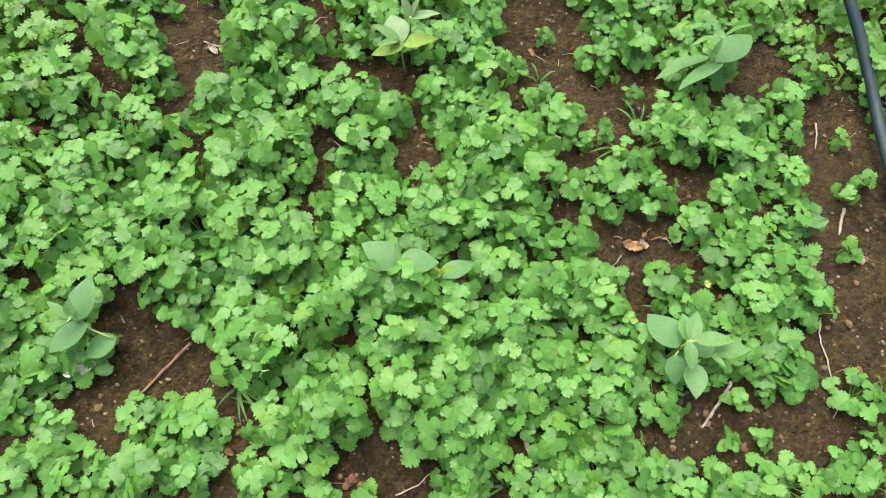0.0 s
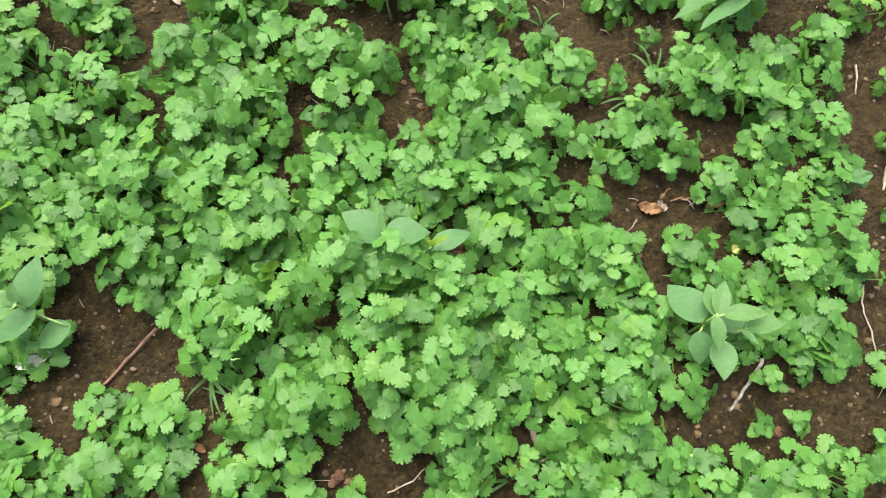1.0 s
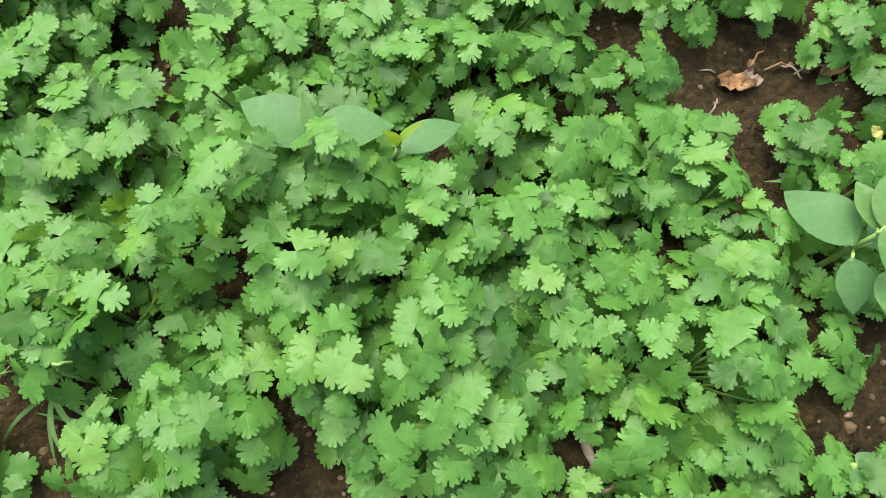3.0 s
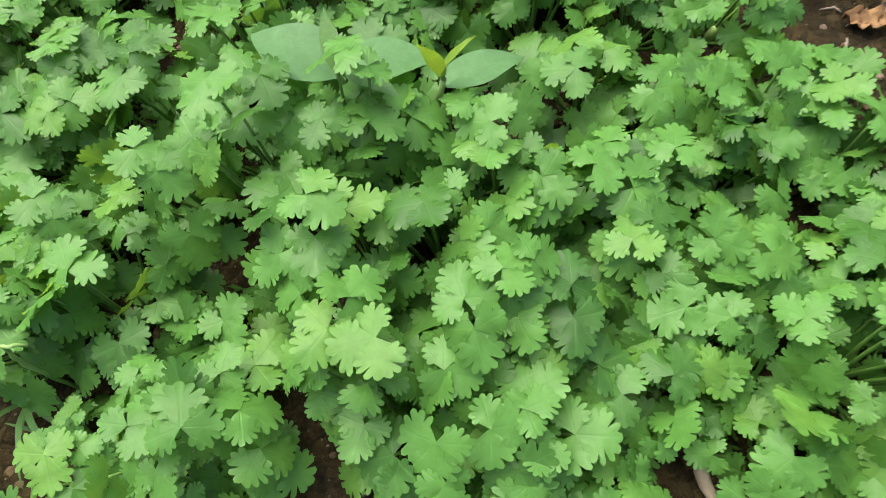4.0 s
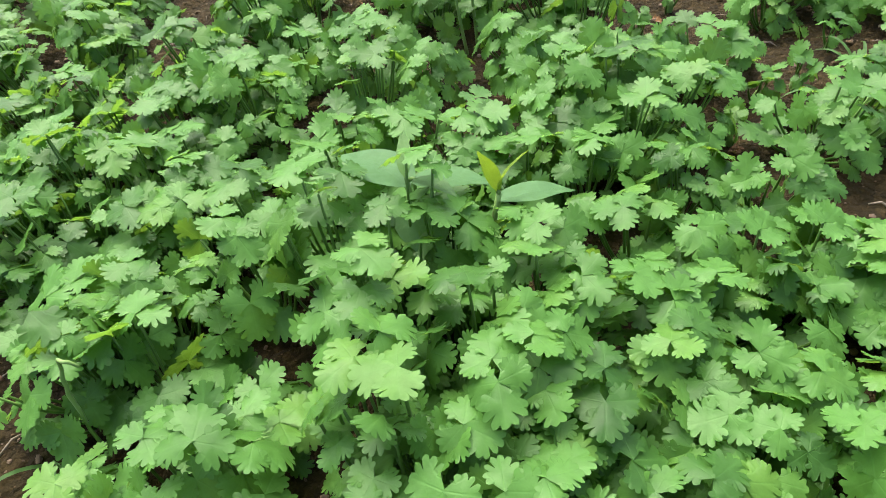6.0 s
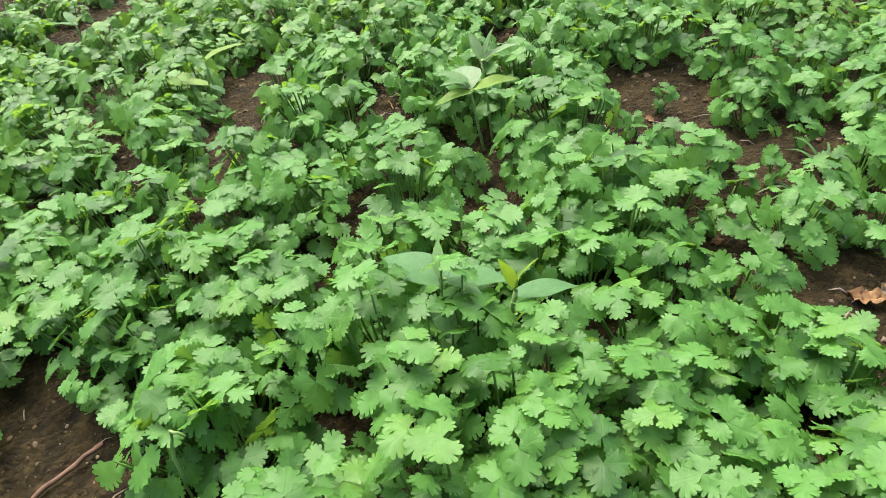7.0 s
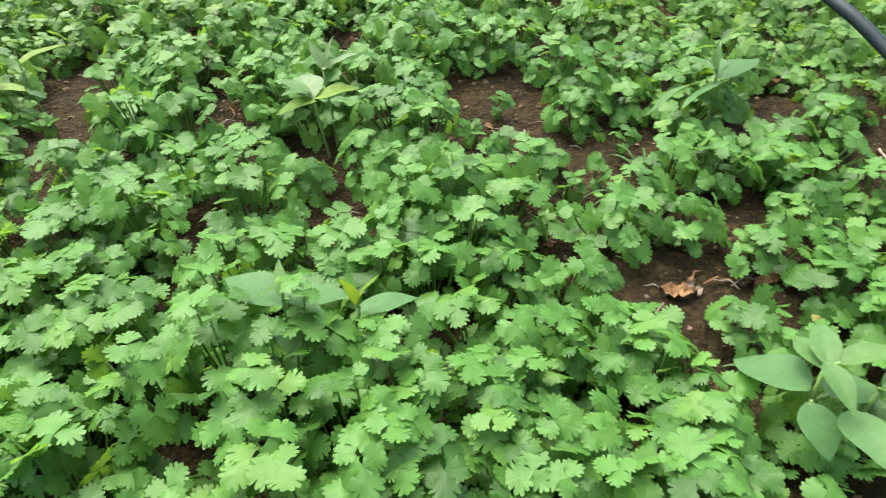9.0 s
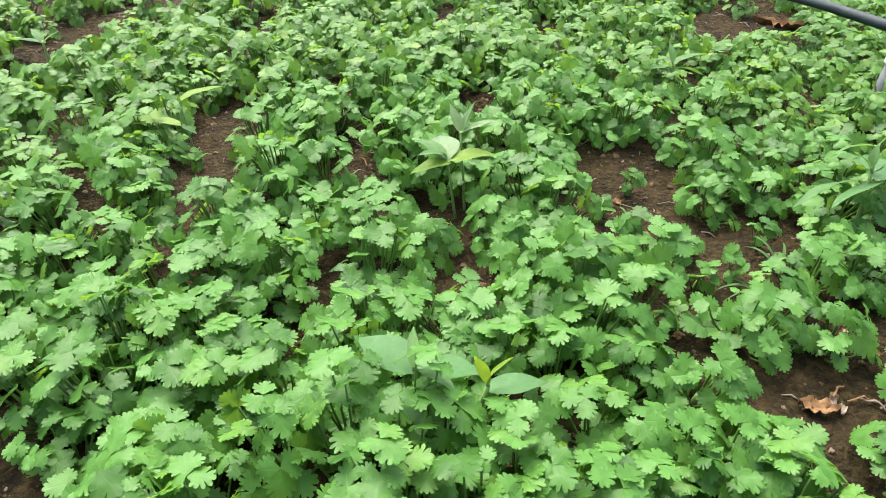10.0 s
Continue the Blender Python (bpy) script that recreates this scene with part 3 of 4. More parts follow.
def standing(x, y, h, turn, kind, r):
    s = max(0.75, min(1.25, h / KINDS[kind][0]))
    wide, lean = 1.0 - 0.14 * ease(y, 0.55, 0.95), 20.0 * ease(y, 0.30, 0.70)
    y += 0.5 * h * math.sin(radians(lean))
    return pose(x, y, ground_height(x, y), r.uniform(-7, 7) + lean, r.uniform(-7, 7), 0) @ pose(0, 0, 0, 0, 0, turn) @ Matrix.Diagonal((wide, wide, s, 1))


def pale_coriander(x, y, turn):
    """The plant whose top leaf is paler than the rest."""
    ob = empty("coriander_plant", pose(x, y, ground_height(x, y), 0, 0, turn) @ Matrix.Diagonal((1, 1, 0.98, 1)))
    coriander_leaves(ob, "tall", 3, CORIANDER_PALE)
    root_crown(ob, 9)
    return tagged(ob, "coriander plant with one paler green top leaf", "herb", "coriander bed")


pale_coriander(0.060, 0.178, 105)
far = Build()
for i, (x, y, h, turn, guided) in enumerate(SPOTS):
    kind, n = kind_for(h, guided), rng.randrange(7)
    m = standing(x, y, h, turn, kind, rng)
    if i < 299:
        coriander_plant(kind, n, m, LABELS[kind])
    else:
        away = math.hypot(x - 0.1, y - 0.25)
        for pair in LEVELS[0 if away < 0.34 else 1 if away < 0.62 else 2][kind][n]:
            for slot, b in enumerate(pair):
                far.add([m @ Vector(v) for v in b.v], b.f, slot, b.u)
tagged(far.make("coriander_crop", [CORIANDER_FAR, STALK]), "young coriander crop, bright green toothed leaves, thinning out over soil", "herb", kind="stuff")


# ---------------------------------------------------------------- bean seedlings
def bean_leaf(base, tip, width, fold, lean, seed):
    """An ovate leaf from base to tip, notched at the stalk, drawn out to a point, folded along its midrib."""
    r = random.Random(seed)
    base, tip = Vector(base), Vector(tip)
    length = (tip - base).length
    m = frame_of(base, tip - base, (r.uniform(-0.2, 0.1), lean * r.uniform(0.5, 1.5), 1))
    n, half = 12, 4
    verts, uvs, faces = [], [], []
    droop, twist, wavy = r.uniform(0.02, 0.12), r.uniform(-0.10, 0.10), r.uniform(0, 6)
    for i in range(n + 1):
        t = i / n
        w = 0.5 * width * (1.06 * math.sin(math.pi * t ** 0.76) ** 0.85 * (1 - 0.15 * t) + 0.015)
        if i == n:
            w = 0.004
        for j in range(-half, half + 1):
            s = j / half
            back = 0.07 * abs(s) * (1 - t) ** 6
            x = s * w
            z = fold * abs(x) + 0.07 * math.sin(2.6 * t + 0.4) - droop * t * t + twist * s * t * w + 0.012 * math.sin(9 * t + 3 * s + wavy) * abs(s)
            verts.append(m @ Vector((x * length, (t - back) * length, (z - 0.027) * length)))
            uvs.append((0.5 * (t * 2.0 - 0.9 * abs(x)) if j else 0.0, t))
    w = 2 * half + 1
    for i in range(n):
        for j in range(w - 1):
            a = i * w + j
            faces.append((a, a + 1, a + w + 1, a + w))
    return verts, faces, uvs


def bean_seedling(root, stems, leaves, label, lean=0.26, stout=0.0026):
    """Stems rise from the root; each leaf: base, tip, width over length, its age and colour (0 grown, 1 young, 2 sky
    sheen painted pale, 3 young yellow and painted backlight), and the stem that bears it. The blades' lean is set to
    fit the camera's view.
    """
    gx, gy = root
    gz = ground_height(gx, gy)
    ob = empty("bean_seedling", pose(gx, gy, gz))
    home = Vector((gx, gy, gz))
    tops = []
    for k, (sx, sy, sz) in enumerate(stems):
        top = Vector((sx, sy, sz)) - home
        foot = Vector((top.x * 0.45 + 0.004 * k, top.y * 0.45, -0.008))
        line = bend(foot, top, (top - foot).cross((0, 0, 1)) * 0.06, 6)
        v, f = tube(line, [stout * (1 - 0.07 * i) for i in range(7)], 8)
        b = Build()
        b.add(v, f, 0)
        b.make("stem", [STALK_PALE], ob, "pale green fleshy stem")
        tops.append((line[4], top))
    for k, (bx, by, bz, tx, ty, tz, w, young, on) in enumerate(leaves):
        base, tip = Vector((bx, by, bz)) - home, Vector((tx, ty, tz)) - home
        b = Build()
        v, f, u = bean_leaf(base, tip, w, 0.22 if young else 0.10, lean, 31 * k + int(1000 * bx))
        b.add(v, f, 0, u)
        node = tops[on][1] if young else tops[on][0]
        v, f = tube(bend(node, base, (0, 0, 0.12 * (base - node).length), 4), [0.0014, 0.0013, 0.0012, 0.0011, 0.001], 6)
        mat, note = ((BEAN, ""), (BEAN_YOUNG, "fresh light green pointed young leaf"), (BEAN_SHEEN, "whitish-green leaf with sky sheen painted into its colour"), (BEAN_YELLOW_BACKLIT, "yellow-green leaf, young tint and painted backlight in one colour"))[young]
        leaf = b.make("young_leaf" if young else "leaf", [mat], ob, note)
        c = Build()
        c.add(v, f, 0)
        c.make("stalk", [STALK_PALE], leaf)
    return tagged(ob, label, "seedling", "bean seedlings")


bean_seedling((0.052, 0.326), [(0.038, 0.308, 0.090), (0.087, 0.304, 0.086)], [
    (0.036, 0.310, 0.086, -0.004, 0.336, 0.094, 0.76, 0, 0),
    (0.040, 0.315, 0.084, 0.084, 0.322, 0.080, 0.82, 0, 0),
    (0.087, 0.305, 0.080, 0.126, 0.326, 0.074, 0.52, 0, 1),
    (0.041, 0.309, 0.076, 0.053, 0.280, 0.060, 0.85, 0, 0),
    (0.038, 0.307, 0.095, 0.034, 0.331, 0.108, 0.3, 1, 0),
    (0.044, 0.304, 0.095, 0.068, 0.289, 0.098, 0.4, 1, 0),
    (0.086, 0.304, 0.088, 0.100, 0.308, 0.112, 0.3, 3, 1),
    (0.086, 0.304, 0.088, 0.078, 0.304, 0.114, 0.36, 3, 1)],
    "bean seedling with broad matte green leaves rising among coriander")
bean_seedling((0.376, 0.242), [(0.370, 0.246, 0.074), (0.402, 0.236, 0.066)], [
    (0.364, 0.247, 0.058, 0.339, 0.290, 0.044, 0.78, 0, 0),
    (0.361, 0.234, 0.058, 0.364, 0.202, 0.048, 0.76, 0, 0),
    (0.382, 0.225, 0.060, 0.379, 0.186, 0.068, 0.68, 0, 1),
    (0.374, 0.250, 0.076, 0.384, 0.285, 0.076, 0.50, 1, 0),
    (0.372, 0.250, 0.072, 0.371, 0.284, 0.066, 0.6, 1, 0),
    (0.380, 0.249, 0.078, 0.420, 0.251, 0.088, 0.46, 1, 0),
    (0.369, 0.245, 0.082, 0.371, 0.212, 0.080, 0.46, 1, 0),
    (0.382, 0.247, 0.050, 0.416, 0.256, 0.050, 0.95, 0, 0),
    (0.399, 0.235, 0.070, 0.413, 0.221, 0.075, 0.42, 1, 1),
    (0.406, 0.238, 0.068, 0.442, 0.244, 0.078, 0.55, 1, 1)],
    "pair of bean seedlings with heart-shaped leaves beside bare soil")
bean_seedling((0.031, 0.640), [(0.018, 0.622, 0.070), (0.028, 0.648, 0.090)], [
    (0.018, 0.622, 0.074, 0.002, 0.660, 0.082, 0.80, 2, 0),
    (0.020, 0.616, 0.072, -0.020, 0.607, 0.064, 0.5, 3, 0),
    (0.022, 0.620, 0.073, 0.066, 0.629, 0.080, 0.46, 3, 0),
    (0.028, 0.650, 0.091, 0.015, 0.665, 0.116, 0.34, 2, 1),
    (0.030, 0.652, 0.091, 0.040, 0.660, 0.122, 0.30, 2, 1),
    (0.030, 0.648, 0.091, 0.066, 0.645, 0.110, 0.34, 2, 1),
    (0.015, 0.622, 0.080, -0.020, 0.638, 0.086, 0.36, 1, 0),
    (0.014, 0.620, 0.080, -0.010, 0.606, 0.088, 0.34, 1, 0)],
    "upright bean seedling on bare soil, sky sheen painted pale into its leaves", 0.0, 0.0018)
bean_seedling((0.452, 0.644), [(0.434, 0.634, 0.078), (0.438, 0.650, 0.098)], [
    (0.444, 0.636, 0.070, 0.494, 0.687, 0.073, 0.6, 0, 0),
    (0.446, 0.631, 0.070, 0.387, 0.592, 0.066, 0.4, 0, 0),
    (0.430, 0.645, 0.064, 0.362, 0.622, 0.050, 0.4, 0, 0),
    (0.440, 0.653, 0.100, 0.467, 0.660, 0.122, 0.36, 1, 1),
    (0.434, 0.653, 0.098, 0.392, 0.636, 0.100, 0.26, 1, 1),
    (0.431, 0.634, 0.085, 0.434, 0.645, 0.105, 0.4, 1, 0),
    (0.429, 0.631, 0.085, 0.414, 0.637, 0.100, 0.4, 1, 0),
    (0.444, 0.655, 0.070, 0.452, 0.690, 0.072, 0.6, 0, 1)],
    "bean seedling with long drooping grey-green leaves among coriander", 0.55)
bean_seedling((-0.318, 0.226), [(-0.308, 0.229, 0.080)], [
    (-0.306, 0.232, 0.070, -0.301, 0.280, 0.078, 0.64, 0, 0),
    (-0.299, 0.226, 0.064, -0.339, 0.196, 0.055, 0.56, 0, 0),
    (-0.275, 0.217, 0.042, -0.306, 0.196, 0.038, 0.8, 0, 0),
    (-0.310, 0.228, 0.083, -0.333, 0.244, 0.092, 0.36, 1, 0),
    (-0.309, 0.231, 0.083, -0.308, 0.247, 0.098, 0.5, 1, 0),
    (-0.310, 0.225, 0.083, -0.331, 0.217, 0.088, 0.34, 1, 0)],
    "bean seedling with dull green oval leaves at the bed edge")
bean_seedling((-0.315, 0.719), [(-0.318, 0.713, 0.072)], [
    (-0.320, 0.716, 0.078, -0.282, 0.756, 0.086, 0.34, 3, 0), (-0.321, 0.709, 0.050, -0.391, 0.709, 0.052, 0.30, 3, 0), (-0.318, 0.706, 0.050, -0.299, 0.702, 0.044, 0.45, 0, 0), (-0.321, 0.717, 0.076, -0.321, 0.716, 0.088, 0.40, 1, 0)],
    "lean bean seedling with a yellow-green young leaf beside bare soil", 0.1, 0.0016)
bean_seedling((0.295, 0.985), [(0.295, 0.989, 0.046)], [
    (0.295, 0.995, 0.040, 0.242, 0.986, 0.032, 0.40, 0, 0), (0.297, 0.997, 0.042, 0.351, 1.031, 0.052, 0.40, 1, 0), (0.294, 0.987, 0.050, 0.289, 1.006, 0.072, 0.40, 1, 0), (0.298, 0.988, 0.040, 0.346, 1.002, 0.030, 0.40, 0, 0)],
    "small yellowish bean seedling with narrow leaves")
bean_seedling((-0.064, 0.991), [(-0.064, 0.997, 0.052)], [
    (-0.063, 1.006, 0.050, -0.041, 1.041, 0.060, 0.70, 0, 0), (-0.061, 0.986, 0.050, -0.025, 0.990, 0.045, 0.70, 0, 0), (-0.067, 1.004, 0.052, -0.087, 1.013, 0.062, 0.60, 1, 0)],
    "small bean seedling with pale leaves in far coriander")
bean_seedling((-0.683, 0.974), [(-0.683, 0.977, 0.046)], [
    (-0.689, 0.984, 0.040, -0.772, 1.002, 0.036, 0.40, 0, 0), (-0.683, 0.975, 0.045, -0.709, 0.996, 0.062, 0.40, 1, 0), (-0.677, 0.970, 0.045, -0.657, 0.987, 0.062, 0.40, 1, 0)],
    "thin yellow-green bean seedling on open soil")
bean_seedling((-0.425, 1.064), [(-0.425, 1.070, 0.050)], [
    (-0.433, 1.081, 0.042, -0.487, 1.067, 0.036, 0.50, 0, 0), (-0.423, 1.062, 0.050, -0.481, 1.091, 0.060, 0.50, 1, 0), (-0.427, 1.070, 0.046, -0.389, 1.069, 0.040, 0.50, 0, 0), (-0.425, 1.070, 0.050, -0.411, 1.085, 0.070, 0.45, 1, 0)],
    "bushy young bean seedling with yellow-green leaves")
bean_seedling((0.349, 0.116), [(0.355, 0.114, 0.033)], [
    (0.357, 0.114, 0.032, 0.366, 0.121, 0.033, 0.95, 0, 0), (0.354, 0.112, 0.032, 0.355, 0.100, 0.032, 0.95, 0, 0)],
    "tiny bean seedling with two rounded leaves on bare soil")


def fallen_leaf(x, y, z, length, width, turn, curl, mat, name, label, seed, crumple=0.13):
    """A leaf lying on soil or caught among stalks, its edges curled up, more or less crumpled."""
    r = random.Random(seed)
    b = Build()
    n, half = 12, 4
    verts = []
    for i in range(n + 1):
        t = i / n
        w = 0.5 * width * (math.sin(math.pi * min(0.999, t * 0.96 + 0.02)) ** 0.7) * (1 + 0.15 * r.uniform(-1, 1))
        for j in range(-half, half + 1):
            s = j / half
            verts.append(((s * w), (t - 0.5) * length, curl * width * (abs(s) ** 1.7) * (0.6 + 0.6 * r.random()) + 0.12 * length * (t - 0.5) ** 2 + crumple * width * r.uniform(-1, 1)))
    w = 2 * half + 1
    faces = [(i * w + j, i * w + j + 1, (i + 1) * w + j + 1, (i + 1) * w + j) for i in range(n) for j in range(w - 1)]
    b.add(verts, faces, 0)
    ob = b.make(name, [mat])
    ob.matrix_basis = pose(x, y, ground_height(x, y) + z, r.uniform(-8, 8), r.uniform(-8, 8), turn)
    return tagged(ob, label, "leaf")


fallen_leaf(0.335, 0.386, 0.004, 0.028, 0.015, 76, 0.25, DRY, "dry_leaf", "crumpled light brown dry leaf lying on soil", 1, 0.22)
fallen_leaf(0.350, 0.391, 0.004, 0.015, 0.009, 30, 0.6, STRAW, "dry_leaf", "small crumpled pale brown dry leaf on soil", 2, 0.3)
fallen_leaf(0.344, 0.383, 0.003, 0.012, 0.008, 120, 0.8, DRY, "dry_leaf", "small crumpled brown dry leaf on soil", 15)
fallen_leaf(0.546, 0.752, 0.004, 0.042, 0.026, 60, 0.35, DRY, "dry_leaf", "orange-brown dry leaf lying between coriander plants", 3)
fallen_leaf(0.524, 1.307, 0.004, 0.085, 0.030, 80, 0.4, DRY, "dry_leaf", "large curled orange-brown dry leaf on open soil", 4)
fallen_leaf(0.413, 0.396, 0.003, 0.026, 0.012, 110, 0.5, DRY, "dry_leaf", "small crumpled brown dry leaf on soil", 5)
fallen_leaf(0.204, 0.678, 0.001, 0.016, 0.007, 20, 0.4, DRY, "dry_leaf", "small withered brown leaf on bare soil", 6)
fallen_leaf(0.637, 0.392, 0.003, 0.022, 0.014, 20, 0.4, STRAW, "dry_leaf", "pale withered leaf on bare soil", 9)
fallen_leaf(0.424, 0.337, 0.020, 0.011, 0.009, 20, 0.2, YELLOW, "yellowed_leaf", "small yellowed coriander leaf near the soil", 7)
fallen_leaf(-0.317, 0.185, 0.016, 0.036, 0.016, -62, 0.25, BLEACHED, "bleached_leaf", "withered leaf bleached white beside a bean seedling", 8)
fallen_leaf(0.565, 0.424, 0.040, 0.036, 0.020, 105, 0.15, BEAN, "bean_leaf", "single grey-green bean leaf hanging low in coriander", 10)
fallen_leaf(0.195, 0.093, 0.004, 0.020, 0.015, 15, 0.3, DRY, "dry_leaf", "small reddish-brown dry leaf beside a grass weed", 12)
fallen_leaf(-0.139, 0.106, 0.004, 0.018, 0.008, 60, 0.3, DRY, "dry_leaf", "narrow brown dry leaf under coriander", 13)
fallen_leaf(-0.466, 0.563, 0.004, 0.018, 0.013, 40, 0.4, DRY, "dry_leaf", "curled orange-brown dry leaf in a soil gap", 14)
fallen_leaf(-0.243, 0.637, 0.003, 0.020, 0.010, 45, 0.4, STRAW, "dry_leaf", "pale withered leaf on bare soil", 11)


def stick(points, radius, mat, name, label, category="twig", seed=0):
    """A bent twig or straw with knots, lying on the ground; points give x, y and height over the soil."""
    r = random.Random(seed)
    line = []
    for (x0, y0, z0), (x1, y1, z1) in zip(points, points[1:]):
        for k in range(4):
            t = k / 4
            x, y = x0 + (x1 - x0) * t, y0 + (y1 - y0) * t
            line.append((x + r.uniform(-0.0006, 0.0006), y + r.uniform(-0.0006, 0.0006), ground_height(x, y) + z0 + (z1 - z0) * t))
    x, y, z = points[-1]
    line.append((x, y, ground_height(x, y) + z))
    n = len(line)
    v, f = tube(line, [radius * (1.05 - 0.35 * i / n) * r.uniform(0.85, 1.15) for i in range(n)], 7)
    b = Build()
    b.add(v, f, 0)
    ob = b.make(name, [mat])
    return tagged(ob, label, category)


stick([(0.447, 0.217, 0.012), (0.439, 0.201, 0.006), (0.428, 0.183, 0.003), (0.411, 0.162, 0.002)], 0.0023, GREY_WOOD, "twig", "weathered grey forked twig lying on bare soil", seed=1)
stick([(0.573, 0.306, 0.003), (0.569, 0.286, 0.004), (0.572, 0.262, 0.003), (0.580, 0.227, 0.002)], 0.0011, STRAW, "twig", "long thin curved grey twig on bare soil", seed=2)
stick([(0.196, 0.149, 0.012), (0.200, 0.128, 0.008), (0.207, 0.103, 0.003)], 0.0035, STRAW, "dry_stalk", "flat grey weathered stalk under coriander leaves", "stalk", 3)
stick([(0.207, 0.104, 0.004), (0.221, 0.109, 0.006), (0.235, 0.113, 0.004)], 0.0016, STRAW, "dry_stalk", "short grey broken stalk on soil", "stalk", 4)
stick([(-0.201, 0.224, 0.010), (-0.219, 0.203, 0.006), (-0.237, 0.181, 0.004), (-0.260, 0.154, 0.002)], 0.0020, TWIG, "twig", "straight reddish-brown twig lying across bare soil", seed=5)
stick([(0.631, 0.463, 0.002), (0.626, 0.444, 0.003), (0.619, 0.425, 0.002)], 0.0022, STRAW, "dry_stalk", "short pale straw stalk on bare soil", "stalk", 6)
stick([(0.611, 0.595, 0.004), (0.611, 0.577, 0.003), (0.609, 0.556, 0.002)], 0.0013, STRAW, "dry_stalk", "thin pale straw stalk on bare soil", "stalk", 7)
stick([(-0.257, 0.647, 0.002), (-0.233, 0.643, 0.004), (-0.205, 0.654, 0.002)], 0.0011, STRAW, "dry_stalk", "thin curved pale straw on dark soil", "stalk", 8)
stick([(0.055, 0.455, 0.003), (0.069, 0.449, 0.003), (0.083, 0.446, 0.002)], 0.0010, STRAW, "dry_stalk", "thin pale straw on dark soil", "stalk", 9)
stick([(0.302, 0.350, 0.003), (0.313, 0.362, 0.010), (0.319, 0.372, 0.004)], 0.0008, STRAW, "dry_stalk", "thin bent grass straw on soil", "stalk", 10)
stick([(0.052, 0.068, 0.002), (0.077, 0.080, 0.004), (0.089, 0.093, 0.002)], 0.0009, STRAW, "dry_stalk", "thin bent grass straw on soil", "stalk", 12)
stick([(-0.277, 0.729, 0.003), (-0.264, 0.716, 0.004), (-0.254, 0.707, 0.003)], 0.0020, STRAW, "dry_stalk", "short bleached straw on bare soil", "stalk", 13)
stick([(-0.108, 0.181, 0.004), (-0.103, 0.182, 0.060), (-0.097, 0.184, 0.083), (-0.091, 0.186, 0.076)], 0.0011, STALK_PALE, "dry_stalk", "hooked pale green wilted stalk at the bed edge", "stalk", 14)


for k, (x, y, dx, dy) in enumerate([(0.361, 0.397, 0.024, 0.004), (0.371, 0.402, 0.018, -0.012), (0.383, 0.394, 0.026, 0.006), (0.351, 0.400, 0.012, 0.014), (0.427, 0.400, -0.016, 0.014), (-0.113, 0.693, 0.020, 0.016), (-0.097, 0.721, -0.012, 0.022), (-0.108, 0.750, 0.022, 0.004), (0.475, 1.263, 0.050, 0.012), (0.405, 1.285, 0.034, -0.020)]):
    stick([(x, y, 0.003), (x + dx * 0.5, y + dy * 0.5 + 0.003, 0.007), (x + dx, y + dy, 0.003)], 0.0009, STRAW if k % 3 else DRY, "dry_stalk", "thin dry root lying on dark soil", "stalk", 40 + k)


def grass_tuft(x, y, blades, label):
    """Narrow bent blades from one root; each: lean in x and y, height at the bend, width."""
    ob = empty("grass_tuft", pose(x, y, ground_height(x, y)))
    for dx, dy, h, w in blades:
        b = Build()
        verts, n = [], 8
        side = Vector((-dy, dx, 0)).normalized()
        for i in range(n + 1):
            t = i / n
            p = Vector((dx * t, dy * t, h * 4 * t * (1 - 0.78 * t) / 1.28 - 0.003 * (1 - t)))
            q = 0.5 * w * (1 - t ** 2.2) + 0.0002
            verts += [p - side * q + Vector((0, 0, 0.3 * q)), p, p + side * q + Vector((0, 0, 0.3 * q))]
        faces = [(3 * i + j, 3 * i + j + 1, 3 * i + j + 4, 3 * i + j + 3) for i in range(n) for j in range(2)]
        b.add(verts, faces, 0)
        b.make("blade", [GRASS], ob)
    return tagged(ob, label, "grass", "grass weeds")


grass_tuft(-0.140, 0.179, [(0.040, -0.036, 0.024, 0.004), (0.022, -0.045, 0.020, 0.0035), (-0.020, -0.034, 0.018, 0.003), (0.012, -0.046, 0.012, 0.003)], "tuft of arching green grass blades by bare soil")
grass_tuft(-0.095, 0.153, [(-0.050, 0.012, 0.010, 0.0035), (-0.034, 0.040, 0.020, 0.0035), (-0.040, 0.022, 0.014, 0.003)], "sprawling tuft of curled grass blades on soil")
grass_tuft(0.353, 0.563, [(-0.034, 0.026, 0.018, 0.004), (-0.028, 0.040, 0.024, 0.003), (0.006, 0.036, 0.020, 0.003)], "small grass weed with narrow blue-green blades")
grass_tuft(0.324, 0.531, [(-0.044, -0.016, 0.016, 0.004), (-0.036, -0.026, 0.012, 0.003), (-0.038, 0.006, 0.012, 0.003)], "small grass weed with narrow blue-green blades")
grass_tuft(0.384, 0.301, [(-0.040, 0.006, 0.016, 0.004), (0.004, 0.036, 0.034, 0.004), (-0.014, -0.010, 0.010, 0.003)], "grass weed with a broad pale blade beside coriander")
grass_tuft(0.177, 0.085, [(-0.040, -0.006, 0.014, 0.003), (-0.026, 0.022, 0.016, 0.003), (0.022, 0.014, 0.014, 0.003), (-0.034, -0.020, 0.012, 0.003), (0.010, 0.030, 0.012, 0.003)], "sprawling grass weed with thin blades on soil")
grass_tuft(0.215, 0.630, [(-0.030, 0.004, 0.010, 0.003), (0.022, 0.012, 0.016, 0.003), (-0.014, 0.024, 0.014, 0.003)], "thin grass weed on bare soil")
grass_tuft(-0.218, 0.598, [(0.006, 0.050, 0.020, 0.004), (-0.004, 0.040, 0.024, 0.003)], "thin upright grass weed among coriander")
